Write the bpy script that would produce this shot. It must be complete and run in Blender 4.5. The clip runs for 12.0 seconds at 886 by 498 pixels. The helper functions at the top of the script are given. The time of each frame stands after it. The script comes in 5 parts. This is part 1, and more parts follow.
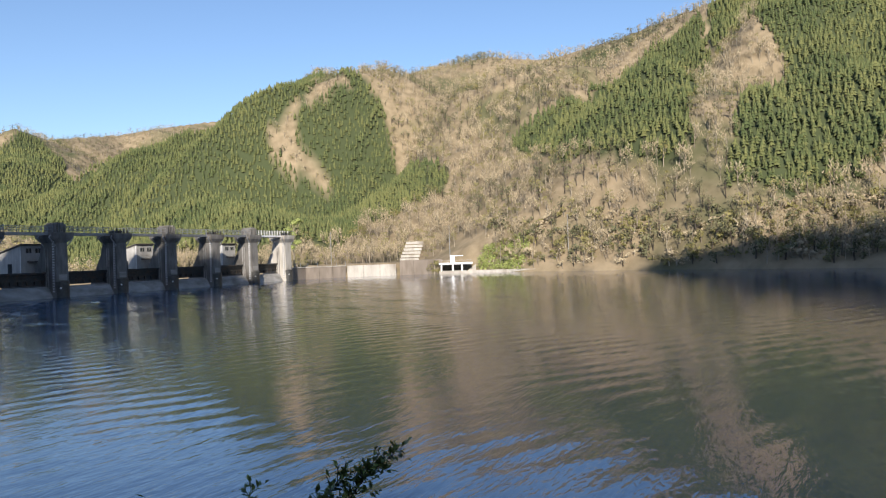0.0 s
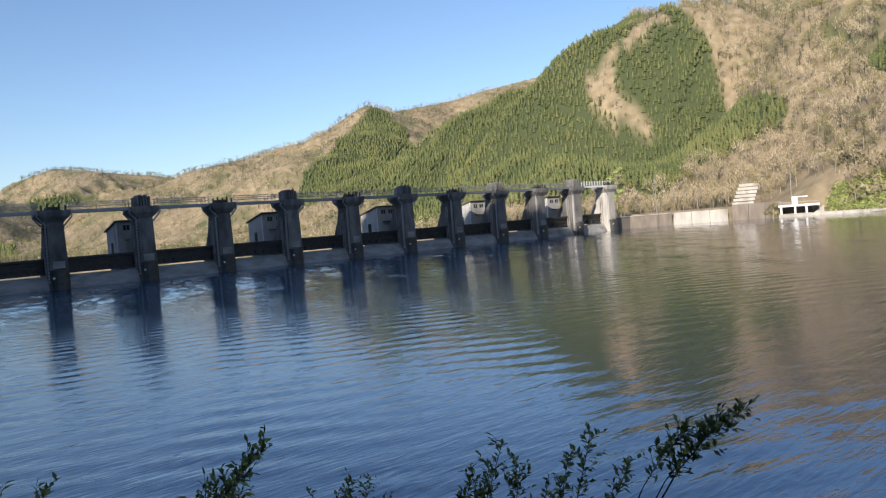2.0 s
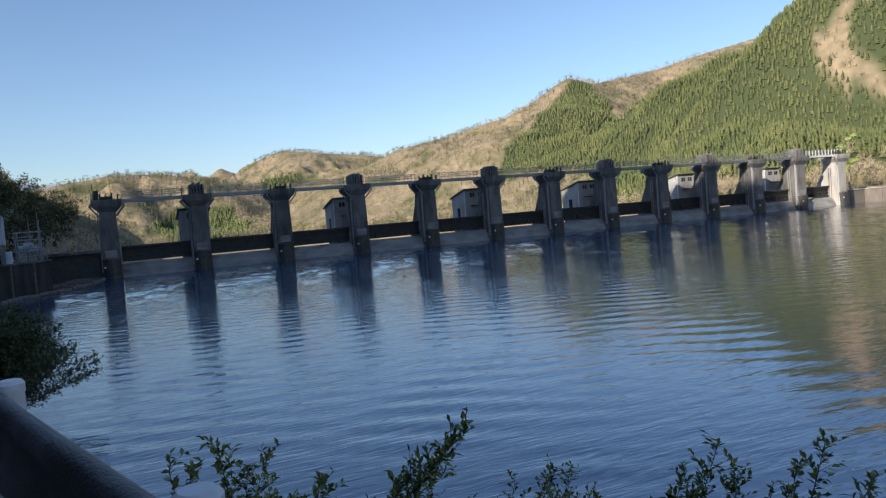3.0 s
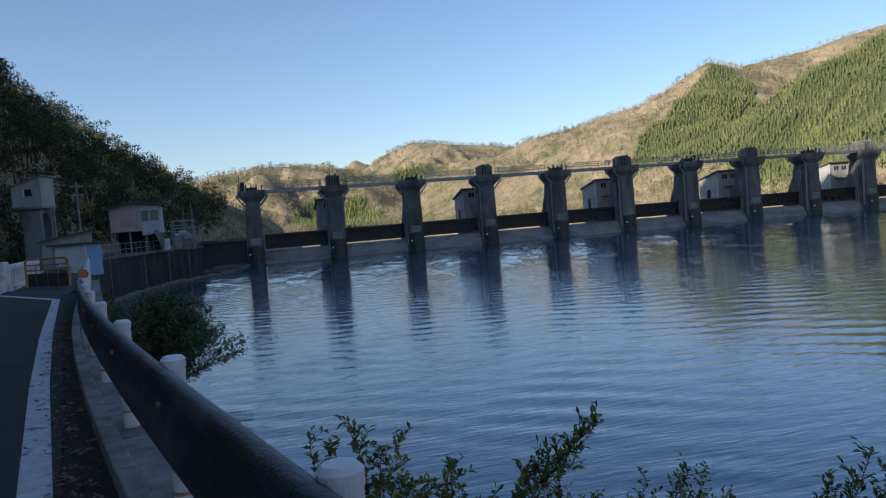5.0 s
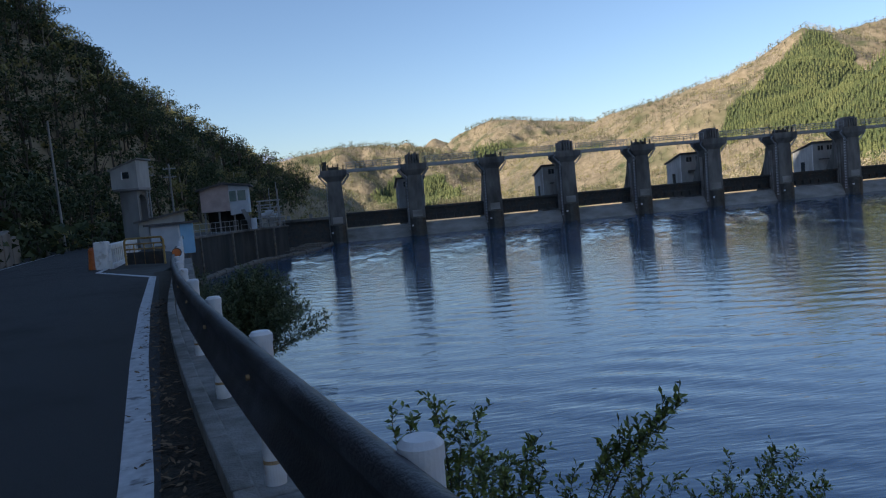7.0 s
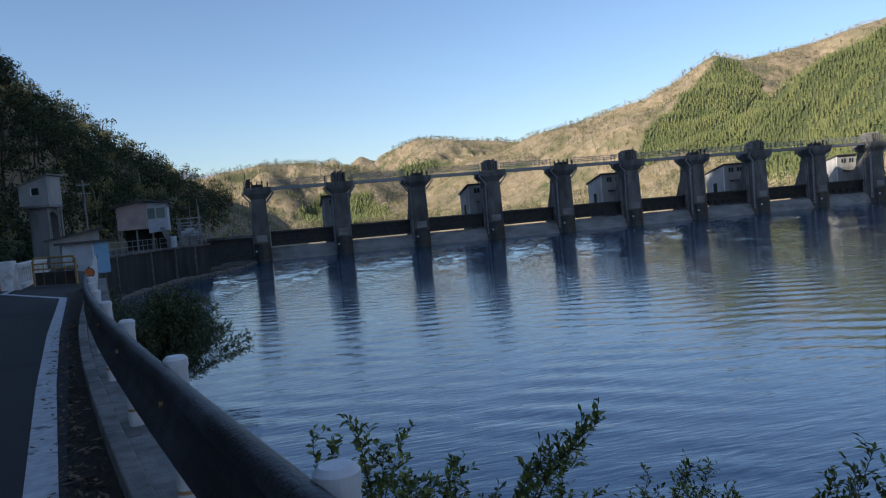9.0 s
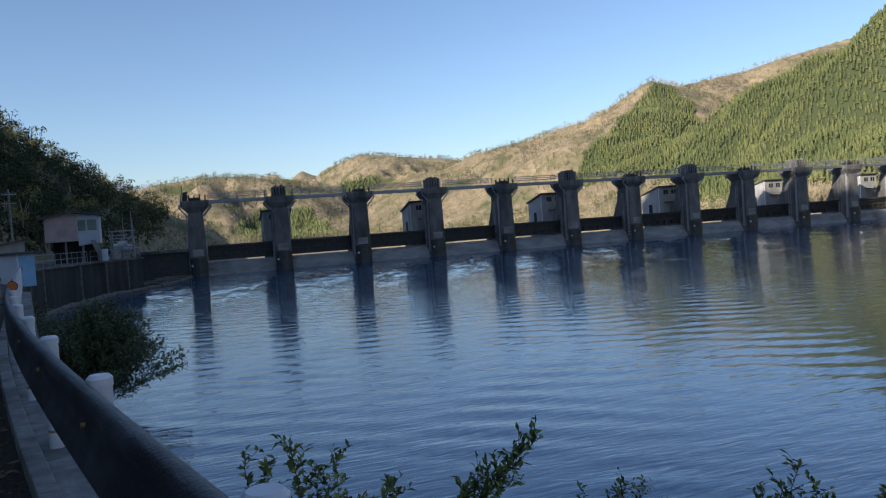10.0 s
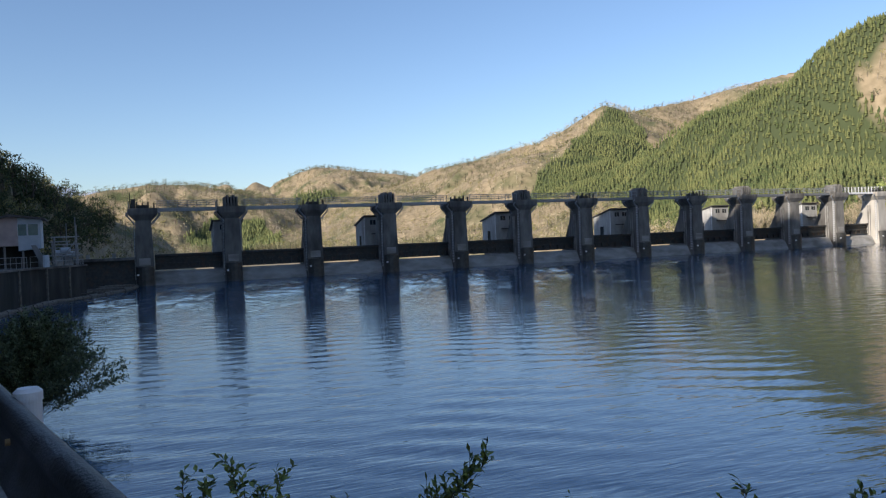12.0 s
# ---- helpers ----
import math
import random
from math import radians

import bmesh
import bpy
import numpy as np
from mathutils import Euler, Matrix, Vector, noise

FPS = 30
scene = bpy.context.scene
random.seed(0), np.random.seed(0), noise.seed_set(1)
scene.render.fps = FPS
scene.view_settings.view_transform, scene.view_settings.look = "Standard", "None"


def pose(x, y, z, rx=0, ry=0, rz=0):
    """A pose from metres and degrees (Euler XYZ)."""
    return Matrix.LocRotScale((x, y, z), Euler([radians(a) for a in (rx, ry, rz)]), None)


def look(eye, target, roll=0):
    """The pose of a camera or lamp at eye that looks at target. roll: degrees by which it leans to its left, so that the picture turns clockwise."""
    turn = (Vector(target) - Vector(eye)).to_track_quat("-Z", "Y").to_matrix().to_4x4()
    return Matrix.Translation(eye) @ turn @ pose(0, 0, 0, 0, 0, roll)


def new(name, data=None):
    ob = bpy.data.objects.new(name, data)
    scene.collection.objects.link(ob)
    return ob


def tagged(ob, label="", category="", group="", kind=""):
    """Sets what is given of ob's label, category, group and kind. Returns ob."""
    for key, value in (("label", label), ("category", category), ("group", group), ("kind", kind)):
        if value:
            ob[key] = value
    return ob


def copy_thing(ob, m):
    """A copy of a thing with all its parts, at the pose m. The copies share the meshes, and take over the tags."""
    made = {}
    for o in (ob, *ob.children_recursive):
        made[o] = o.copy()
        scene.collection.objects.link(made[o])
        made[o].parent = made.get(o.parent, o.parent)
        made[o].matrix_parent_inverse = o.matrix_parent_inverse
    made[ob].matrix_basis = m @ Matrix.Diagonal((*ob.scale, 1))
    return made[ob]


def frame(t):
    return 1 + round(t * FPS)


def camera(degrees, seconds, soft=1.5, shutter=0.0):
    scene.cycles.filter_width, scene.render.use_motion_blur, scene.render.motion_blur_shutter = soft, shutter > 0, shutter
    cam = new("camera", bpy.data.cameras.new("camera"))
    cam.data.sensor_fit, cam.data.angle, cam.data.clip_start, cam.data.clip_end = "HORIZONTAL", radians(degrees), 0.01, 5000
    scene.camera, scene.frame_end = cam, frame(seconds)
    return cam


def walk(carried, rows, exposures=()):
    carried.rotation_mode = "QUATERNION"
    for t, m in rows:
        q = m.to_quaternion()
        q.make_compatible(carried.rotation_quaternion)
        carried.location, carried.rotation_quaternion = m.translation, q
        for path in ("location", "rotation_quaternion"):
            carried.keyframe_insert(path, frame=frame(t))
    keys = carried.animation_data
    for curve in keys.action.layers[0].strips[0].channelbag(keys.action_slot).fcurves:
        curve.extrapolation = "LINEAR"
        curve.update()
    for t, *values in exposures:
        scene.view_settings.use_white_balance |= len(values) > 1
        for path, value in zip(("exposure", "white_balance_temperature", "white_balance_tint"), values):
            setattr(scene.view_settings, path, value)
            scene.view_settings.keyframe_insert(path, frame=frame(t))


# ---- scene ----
# camera: standing at a guard rail above a reservoir, turning left and back
cam = camera(61.95, 12.0, soft=1.2)
walk(cam, [
    (0, pose(1.566, -111.199, 4.955, 90.46, 1.97, -63.74)),
    (0.5, pose(1.521, -111.163, 4.980, 89.07, 3.28, -57.90)),
    (1, pose(1.500, -111.142, 4.968, 88.33, 3.95, -54.71)),
    (1.5, pose(1.526, -111.144, 4.974, 87.86, 4.05, -50.33)),
    (2, pose(1.589, -111.132, 4.958, 88.00, 4.50, -39.00)),
    (2.5, pose(1.650, -111.022, 4.958, 87.76, 4.80, -27.86)),
    (3, pose(1.658, -110.990, 4.992, 87.35, 4.77, -23.50)),
    (3.5, pose(1.650, -110.994, 4.992, 87.18, 4.66, -20.07)),
    (5.5, pose(1.634, -111.022, 4.996, 87.50, 4.70, -11.66)),
    (6, pose(1.636, -111.017, 4.992, 87.26, 4.96, -9.28)),
    (6.5, pose(1.636, -111.029, 4.996, 86.24, 5.17, -7.33)),
    (8.5, pose(1.650, -111.012, 4.998, 86.18, 5.63, -8.87)),
    (9, pose(1.663, -111.032, 5.010, 87.13, 4.97, -13.05)),
    (9.5, pose(1.677, -111.021, 5.009, 88.26, 4.57, -15.81)),
    (10, pose(1.681, -111.007, 5.010, 88.09, 4.06, -17.58)),
    (10.5, pose(1.688, -111.005, 5.014, 88.40, 3.32, -18.68)),
    (11, pose(1.690, -110.960, 5.015, 88.61, 2.85, -19.41)),
    (11.5, pose(1.698, -110.935, 5.012, 88.82, 2.47, -19.91)),
    (12, pose(1.699, -110.921, 5.006, 89.14, 2.39, -21.17)),
], exposures=[(0, 0.5, 6050, 14), (12, 0.5, 6050, 14)])

# light: low sun from behind and left, clear sky
SUN_EL, SUN_DIR = radians(23), Vector((-0.9, -0.43, 0)).normalized()
world = bpy.data.worlds.new("world")
scene.world = world
world.use_nodes = True
nt = world.node_tree
sky = nt.nodes.new("ShaderNodeTexSky")
sky.sky_type, sky.sun_disc, sky.sun_elevation = "NISHITA", False, SUN_EL
sky.sun_rotation = math.atan2(SUN_DIR.x, SUN_DIR.y)
sky.air_density, sky.dust_density, sky.ozone_density = 1.0, 0.6, 2.4
bg = nt.nodes["Background"]
bg.inputs["Strength"].default_value = 0.11
nt.links.new(sky.outputs[0], bg.inputs["Color"])
sun_data = bpy.data.lights.new("sun", "SUN")
sun_data.energy, sun_data.angle, sun_data.color = 5.0, radians(0.53), (1.0, 0.88, 0.70)
sun = new("sun", sun_data)
sun.matrix_world = look((0, 0, 300), Vector((0, 0, 300)) - (SUN_DIR * math.cos(SUN_EL) + Vector((0, 0, math.sin(SUN_EL)))))


# ---- materials ----
def rgb(c):
    return (c[0], c[1], c[2], 1.0)


def surface(name, dark, light, scale=2.0, rough=0.8, bump=0.2, bump_scale=20.0, metal=0.0, stain=None, stain_scale=0.4, stretch=(1, 1, 1), per_object=0.0, per_island=0.0, stain_at=(0.5, 0.7)):
    """A procedural surface: fine grain between two colours, larger stains, bump."""
    m = bpy.data.materials.new(name)
    m.use_nodes = True
    t = m.node_tree
    n, k = t.nodes, t.links
    b = n["Principled BSDF"]
    geo = n.new("ShaderNodeNewGeometry")
    mp = n.new("ShaderNodeMapping")
    mp.inputs["Scale"].default_value = stretch
    k.new(geo.outputs["Position"], mp.inputs["Vector"])
    n1 = n.new("ShaderNodeTexNoise")
    n1.inputs["Scale"].default_value, n1.inputs["Detail"].default_value = scale, 6
    k.new(mp.outputs[0], n1.inputs["Vector"])
    r = n.new("ShaderNodeValToRGB")
    r.color_ramp.elements[0].color, r.color_ramp.elements[1].color = rgb(dark), rgb(light)
    r.color_ramp.elements[0].position, r.color_ramp.elements[1].position = 0.3, 0.7
    src = n1.outputs["Fac"]
    if per_object or per_island:
        mix = n.new("ShaderNodeMath")
        mix.operation = "MULTIPLY_ADD"
        if per_object:
            info = n.new("ShaderNodeObjectInfo")
            k.new(info.outputs["Random"], mix.inputs[0])
        else:
            k.new(geo.outputs["Random Per Island"], mix.inputs[0])
        mix.inputs[1].default_value = per_object or per_island
        sub = n.new("ShaderNodeMath")
        sub.operation = "SUBTRACT"
        k.new(src, sub.inputs[0])
        sub.inputs[1].default_value = (per_object or per_island) / 2
        k.new(sub.outputs[0], mix.inputs[2])
        src = mix.outputs[0]
    k.new(src, r.inputs["Fac"])
    out = r.outputs["Color"]
    if stain:
        n2 = n.new("ShaderNodeTexNoise")
        n2.inputs["Scale"].default_value, n2.inputs["Detail"].default_value = stain_scale, 4
        k.new(mp.outputs[0], n2.inputs["Vector"])
        r2 = n.new("ShaderNodeValToRGB")
        r2.color_ramp.elements[0].position, r2.color_ramp.elements[1].position = stain_at
        k.new(n2.outputs["Fac"], r2.inputs["Fac"])
        mx = n.new("ShaderNodeMix")
        mx.data_type = "RGBA"
        k.new(r2.outputs["Color"], mx.inputs["Factor"])
        k.new(out, mx.inputs[6])
        mx.inputs[7].default_value = rgb(stain)
        out = mx.outputs[2]
    k.new(out, b.inputs["Base Color"])
    b.inputs["Roughness"].default_value, b.inputs["Metallic"].default_value = rough, metal
    if bump:
        n3 = n.new("ShaderNodeTexNoise")
        n3.inputs["Scale"].default_value, n3.inputs["Detail"].default_value = bump_scale, 5
        k.new(mp.outputs[0], n3.inputs["Vector"])
        bp = n.new("ShaderNodeBump")
        bp.inputs["Strength"].default_value, bp.inputs["Distance"].default_value = bump, 0.05
        k.new(n3.outputs["Fac"], bp.inputs["Height"])
        k.new(bp.outputs[0], b.inputs["Normal"])
    return m


def water_material():
    m = bpy.data.materials.new("reservoir_water")
    m.use_nodes = True
    t = m.node_tree
    n, k = t.nodes, t.links
    b = n["Principled BSDF"]
    b.inputs["Base Color"].default_value = (0.012, 0.066, 0.14, 1)
    b.inputs["Roughness"].default_value, b.inputs["IOR"].default_value = 0.04, 2.2
    geo = n.new("ShaderNodeNewGeometry")
    height = None
    for scale, stretch, turn, amount in ((1.6, (0.3, 1.5, 1), 30, 0.6), (3.4, (0.35, 1.5, 1), 20, 0.55), (6.5, (0.45, 1.4, 1), 36, 0.14)):
        mp = n.new("ShaderNodeMapping")
        mp.inputs["Scale"].default_value, mp.inputs["Rotation"].default_value = stretch, (0, 0, radians(turn))
        k.new(geo.outputs["Position"], mp.inputs["Vector"])
        nz = n.new("ShaderNodeTexNoise")
        nz.inputs["Scale"].default_value, nz.inputs["Detail"].default_value = scale, 2
        nz.inputs["Distortion"].default_value = 0.6
        k.new(mp.outputs[0], nz.inputs["Vector"])
        mul = n.new("ShaderNodeMath")
        mul.operation = "MULTIPLY_ADD"
        k.new(nz.outputs["Fac"], mul.inputs[0])
        mul.inputs[1].default_value = amount
        if height is not None:
            k.new(height, mul.inputs[2])
        else:
            mul.inputs[2].default_value = 0
        height = mul.outputs[0]
    # calmer and more ruffled patches of wind
    wind = n.new("ShaderNodeTexNoise")
    wind.inputs["Scale"].default_value, wind.inputs["Detail"].default_value = 0.035, 3
    k.new(geo.outputs["Position"], wind.inputs["Vector"])
    rng_ = n.new("ShaderNodeMapRange")
    rng_.inputs["From Min"].default_value, rng_.inputs["From Max"].default_value = 0.3, 0.7
    rng_.inputs["To Min"].default_value, rng_.inputs["To Max"].default_value = 0.011, 0.026
    k.new(wind.outputs["Fac"], rng_.inputs["Value"])
    bp = n.new("ShaderNodeBump")
    bp.inputs["Strength"].default_value = 1.0
    k.new(rng_.outputs[0], bp.inputs["Distance"])
    k.new(height, bp.inputs["Height"])
    k.new(bp.outputs[0], b.inputs["Normal"])
    return m


M_WATER = water_material()
M_GROUND = surface("leaf_litter_ground", (0.19, 0.15, 0.088), (0.33, 0.262, 0.165), 0.25, 0.95, 0.5, 1.5, stain=(0.07, 0.085, 0.03), stain_scale=0.03)
gt = M_GROUND.node_tree
floor_attr = gt.nodes.new("ShaderNodeAttribute")
floor_attr.attribute_name = "needle_floor"
floor_mix = gt.nodes.new("ShaderNodeMix")
floor_mix.data_type = "RGBA"
ground_bsdf = gt.nodes["Principled BSDF"]
gt.links.new(ground_bsdf.inputs["Base Color"].links[0].from_socket, floor_mix.inputs[6])
floor_mix.inputs[7].default_value = (0.055, 0.07, 0.026, 1)
gt.links.new(floor_attr.outputs["Fac"], floor_mix.inputs["Factor"])
gt.links.new(floor_mix.outputs[2], ground_bsdf.inputs["Base Color"])
M_CONCRETE = surface("weathered_concrete", (0.10, 0.096, 0.088), (0.22, 0.21, 0.192), 1.1, 0.85, 0.25, 9, stain=(0.06, 0.055, 0.048), stain_scale=0.35, stretch=(1, 1, 0.35))
M_WET = surface("wet_concrete", (0.03, 0.03, 0.028), (0.07, 0.068, 0.06), 2, 0.45, 0.2, 9)
M_SILL = surface("sill_concrete", (0.22, 0.215, 0.2), (0.36, 0.35, 0.33), 0.9, 0.8, 0.2, 8, stain=(0.15, 0.14, 0.12), stain_scale=0.5, stretch=(0.5, 1, 1))
M_STEEL_DARK = surface("dark_painted_steel", (0.02, 0.022, 0.022), (0.05, 0.05, 0.048), 3, 0.55, 0.1, 30, stain=(0.07, 0.045, 0.03), stain_scale=1.2)
M_STEEL_GREY = surface("grey_galvanised_steel", (0.22, 0.235, 0.25), (0.36, 0.37, 0.38), 6, 0.5, 0.1, 60, metal=0.6)
M_ASPHALT = surface("asphalt", (0.035, 0.036, 0.038), (0.065, 0.065, 0.066), 60, 0.9, 0.6, 120, stain=(0.03, 0.03, 0.03), stain_scale=0.5)


# ---- mesh helpers ----
def part(name, bm, material, parent=None, label="", smooth=False):
    """Link a bmesh as one mesh object under a thing or a part."""
    me = bpy.data.meshes.new(name)
    bm.to_mesh(me)
    bm.free()
    if material:
        me.materials.append(material)
    if smooth:
        for p in me.polygons:
            p.use_smooth = True
    ob = new(name, me)
    ob.parent = parent
    if label:
        ob["label"] = label
    return ob


def thing(name, m, label, category, group="", kind=""):
    ob = new(name)
    ob.matrix_world = m
    return tagged(ob, label, category, group, kind)


def add_box(bm, x0, x1, y0, y1, z0, z1, bevel=0.0):
    r = bmesh.ops.create_cube(bm, size=1, matrix=Matrix.LocRotScale(((x0 + x1) / 2, (y0 + y1) / 2, (z0 + z1) / 2), None, (x1 - x0, y1 - y0, z1 - z0)))
    if bevel:
        edges = list({e for v in r["verts"] for e in v.link_edges})
        bmesh.ops.bevel(bm, geom=edges, offset=bevel, segments=2, affect="EDGES", profile=0.5)


def box(x0, x1, y0, y1, z0, z1, bevel=0.0):
    bm = bmesh.new()
    add_box(bm, x0, x1, y0, y1, z0, z1, bevel)
    return bm


def add_rod(bm, a, b, r, sides=8, r2=None):
    a, b = Vector(a), Vector(b)
    d = b - a
    q = d.to_track_quat("Z", "Y")
    bmesh.ops.create_cone(bm, cap_ends=True, segments=sides, radius1=r, radius2=r if r2 is None else r2, depth=d.length, matrix=Matrix.LocRotScale((a + b) / 2, q, None))


def rod(a, b, r, sides=8, r2=None):
    bm = bmesh.new()
    add_rod(bm, a, b, r, sides, r2)
    return bm


def add_prism(bm, outline, depth_axis, a, b):
    """Extrude a closed outline (2D points) along an axis from a to b."""
    def p(u, v, w):
        return {"x": (w, u, v), "y": (u, w, v), "z": (u, v, w)}[depth_axis]
    lo = [bm.verts.new(p(u, v, a)) for u, v in outline]
    hi = [bm.verts.new(p(u, v, b)) for u, v in outline]
    n = len(outline)
    bm.faces.new(lo)
    bm.faces.new(hi[::-1])
    for i in range(n):
        bm.faces.new((lo[i], hi[i], hi[(i + 1) % n], lo[(i + 1) % n]))
    bmesh.ops.recalc_face_normals(bm, faces=bm.faces)


def prism(outline, depth_axis, a, b):
    bm = bmesh.new()
    add_prism(bm, outline, depth_axis, a, b)
    return bm


def sheet(name, verts, faces, material, smooth=False):
    me = bpy.data.meshes.new(name)
    me.from_pydata(verts, [], faces)
    me.materials.append(material)
    if smooth:
        me.polygons.foreach_set("use_smooth", [True] * len(me.polygons))
    return new(name, me)


# ---- terrain ----
# ridges: (x, y, crest height, width of the flank down to its foot)
RIDGE_MAIN = [(700, 600, 133, 330), (560, 330, 127, 300), (462, 140, 135, 290), (419, 57, 125, 250), (416, 24, 117, 240), (412, -20, 121, 235), (398, -55, 125, 230), (370, -120, 129, 215), (360, -220, 133, 205), (380, -400, 143, 220)]
RIDGE_SPUR = [(380, 170, 119.5, 190), (330, 118, 105.5, 150), (318, 155, 79, 135), (318, 200, 65, 135), (310, 250, 55.5, 150), (300, 290, 43.5, 130)]
RIDGE_NORTH = [(620, 430, 161, 320), (570, 464, 149, 310), (520, 500, 136, 300), (425, 480, 117.5, 250), (363, 430, 113.5, 200), (350, 510, 91, 230), (310, 545, 82, 230), (260, 580, 73.5, 220), (225, 610, 53.5, 190), (180, 640, 35.5, 160)]
RIDGE_FAR = [(420, 1050, 108, 400), (270, 1060, 124, 420), (250, 1090, 130, 420), (190, 1100, 78, 380), (120, 1090, 60, 380)]
RIDGE_BROWN = [(140, 720, 54, 260), (84, 690, 60, 260), (45, 690, 70, 260), (-2, 690, 71, 260), (-38, 694, 67, 250), (-80, 700, 59, 240), (-200, 720, 64, 260)]
RIDGE_LEFT = [(-95, -330, 138, 88), (-90, -235, 132, 82), (-87, -190, 120, 80), (-90, -100, 107, 71), (-72, -45, 74, 43), (-50, 5, 43, 26), (-46, 48, 36, 30), (-44, 85, 34, 36), (-38, 126, 27, 34), (-27, 157, 22, 34), (-14, 188, 17, 32), (0, 212, 11, 28), (12, 226, 5, 22)]
RIDGES = [RIDGE_MAIN, RIDGE_SPUR, RIDGE_NORTH, RIDGE_FAR, RIDGE_BROWN, RIDGE_LEFT]
RIGHT_BANK = [(150, -400), (150, -200), (154, -124), (160, -105), (171, -80), (177, -55), (183, -30), (173, -14), (158, 3), (152, 30), (150, 120), (120, 260), (60, 400), (-200, 520)]
LEFT_BANK = [(40, -400), (13, -150), (8.5, -127), (4.4, -111), (2.8, -106), (0.9, -101), (-0.9, -95.5), (-2.9, -88), (-4.2, -82), (-7, -75), (-11, -70), (-14, -60), (-16, -42), (-14, -27), (-9.8, -18), (-10, -1), (-9, 5), (-3, 30), (4, 120), (12, 220), (-60, 400), (200, 520)]


def along(line, y):
    ys = np.array([p[1] for p in line], float)
    return np.interp(y, ys, np.array([p[0] for p in line], float))


def value_noise(x, y, seed):
    xi, yi = np.floor(x).astype(np.int64), np.floor(y).astype(np.int64)
    fx, fy = x - xi, y - yi
    fx, fy = fx * fx * (3 - 2 * fx), fy * fy * (3 - 2 * fy)

    def h(a, b):
        v = np.sin(a * 127.1 + b * 311.7 + seed * 74.7) * 43758.5453
        return v - np.floor(v)
    return (h(xi, yi) * (1 - fx) + h(xi + 1, yi) * fx) * (1 - fy) + (h(xi, yi + 1) * (1 - fx) + h(xi + 1, yi + 1) * fx) * fy


def terrain(x, y):
    x, y = np.asarray(x, float), np.asarray(y, float)
    best = np.full(x.shape, -50.0)
    rough = (0.5 - 2 * np.abs(value_noise(x / 95, y / 95, 4) - 0.5)) * 1.1 + (value_noise(x / 60, y / 60, 1) - 0.5) * 0.9 + (value_noise(x / 24, y / 24, 2) - 0.5) * 0.4
    for ridge in RIDGES:
        relief = 0.42 if ridge in (RIDGE_FAR, RIDGE_BROWN) else 0.27
        run = 0.0
        for (ax, ay, az, aw), (bx, by, bz, bw) in zip(ridge, ridge[1:]):
            dx, dy = bx - ax, by - ay
            t = np.clip(((x - ax) * dx + (y - ay) * dy) / (dx * dx + dy * dy), 0, 1)
            d = np.hypot(x - ax - t * dx, y - ay - t * dy)
            z, w = az + (bz - az) * t, aw + (bw - aw) * t
            # ribs and gullies that run down the flank
            s_ = run + t * math.hypot(dx, dy) + 0.12 * d + 14 * value_noise(x / 40, y / 40, 6)
            ribs = np.abs(value_noise(s_ / 30, d / 140 + run, 11) - 0.5) + 0.5 * np.abs(value_noise(s_ / 13, d / 70 + run, 12) - 0.5) - 0.2
            run += math.hypot(dx, dy)
            u = d / w + (rough * relief + ribs * (0.5 if relief > 0.4 else 0.3)) * np.minimum(1, d / w * 3) * np.clip((1.15 - d / w) * 2, 0, 1)
            best = np.maximum(best, 3.0 + (z - 3.0) * (1 - u))
    right, left = along(RIGHT_BANK, y), along(LEFT_BANK, y)
    inside = np.minimum(right - x, x - left)
    floor = np.where(x > (left + right) / 2, 3.4, 3.45)
    floor = np.where(y > 8, 2.0, floor)
    bank = -inside * 1.3
    land = np.where(inside > 0, np.clip(-inside * 0.8, -6, 0), np.minimum(bank, np.maximum(floor, best)))
    return land


def inside_polygon(x, y, poly):
    hit = np.zeros(x.shape, bool)
    n = len(poly)
    for i in range(n):
        (ax, ay), (bx, by) = poly[i], poly[(i + 1) % n]
        cross = ((ay > y) != (by > y)) & (x < (bx - ax) * (y - ay) / ((by - ay) or 1e-9) + ax)
        hit ^= cross
    return hit


PLANT_EAST = [(250, -14), (260, -35), (329, -36), (358, -48), (374, -69), (329, -76), (320, -80), (190, -86), (194, -69), (212, -47)]
PLANT_SOUTH = [(379, -72), (390, -150), (300, -160), (196, -131), (184, -120), (177, -105), (176, -95), (183, -95), (277, -107), (330, -78)]
PLANT_SPUR = [(170, 80), (185, 130), (240, 250), (310, 250), (330, 165), (327, 116), (302, 96), (290, 60), (257, 24), (242, 3), (235, 2), (219, 27), (192, 18), (190, 30), (178, 50)]
GAP_SPUR = [(300, 98), (285, 72), (271, 79), (259, 86), (253, 79), (255, 63), (251, 64), (248, 77), (248, 91), (253, 93), (262, 90), (272, 84)]
PLANT_NORTH = [(249, 343), (283, 360), (341, 417), (357, 420), (382, 427), (372, 385), (340, 330), (300, 285), (262, 222), (230, 250), (200, 300)]
PLANT_BASIN = [(22, 520), (51, 575), (60, 558), (91, 555), (93, 449), (51, 404)]
PLANT_FAR = [(150, 700), (230, 760), (260, 900), (190, 900), (120, 760)]


PLANTATIONS = [PLANT_EAST, PLANT_SOUTH, PLANT_SPUR, PLANT_NORTH, PLANT_BASIN, PLANT_FAR]


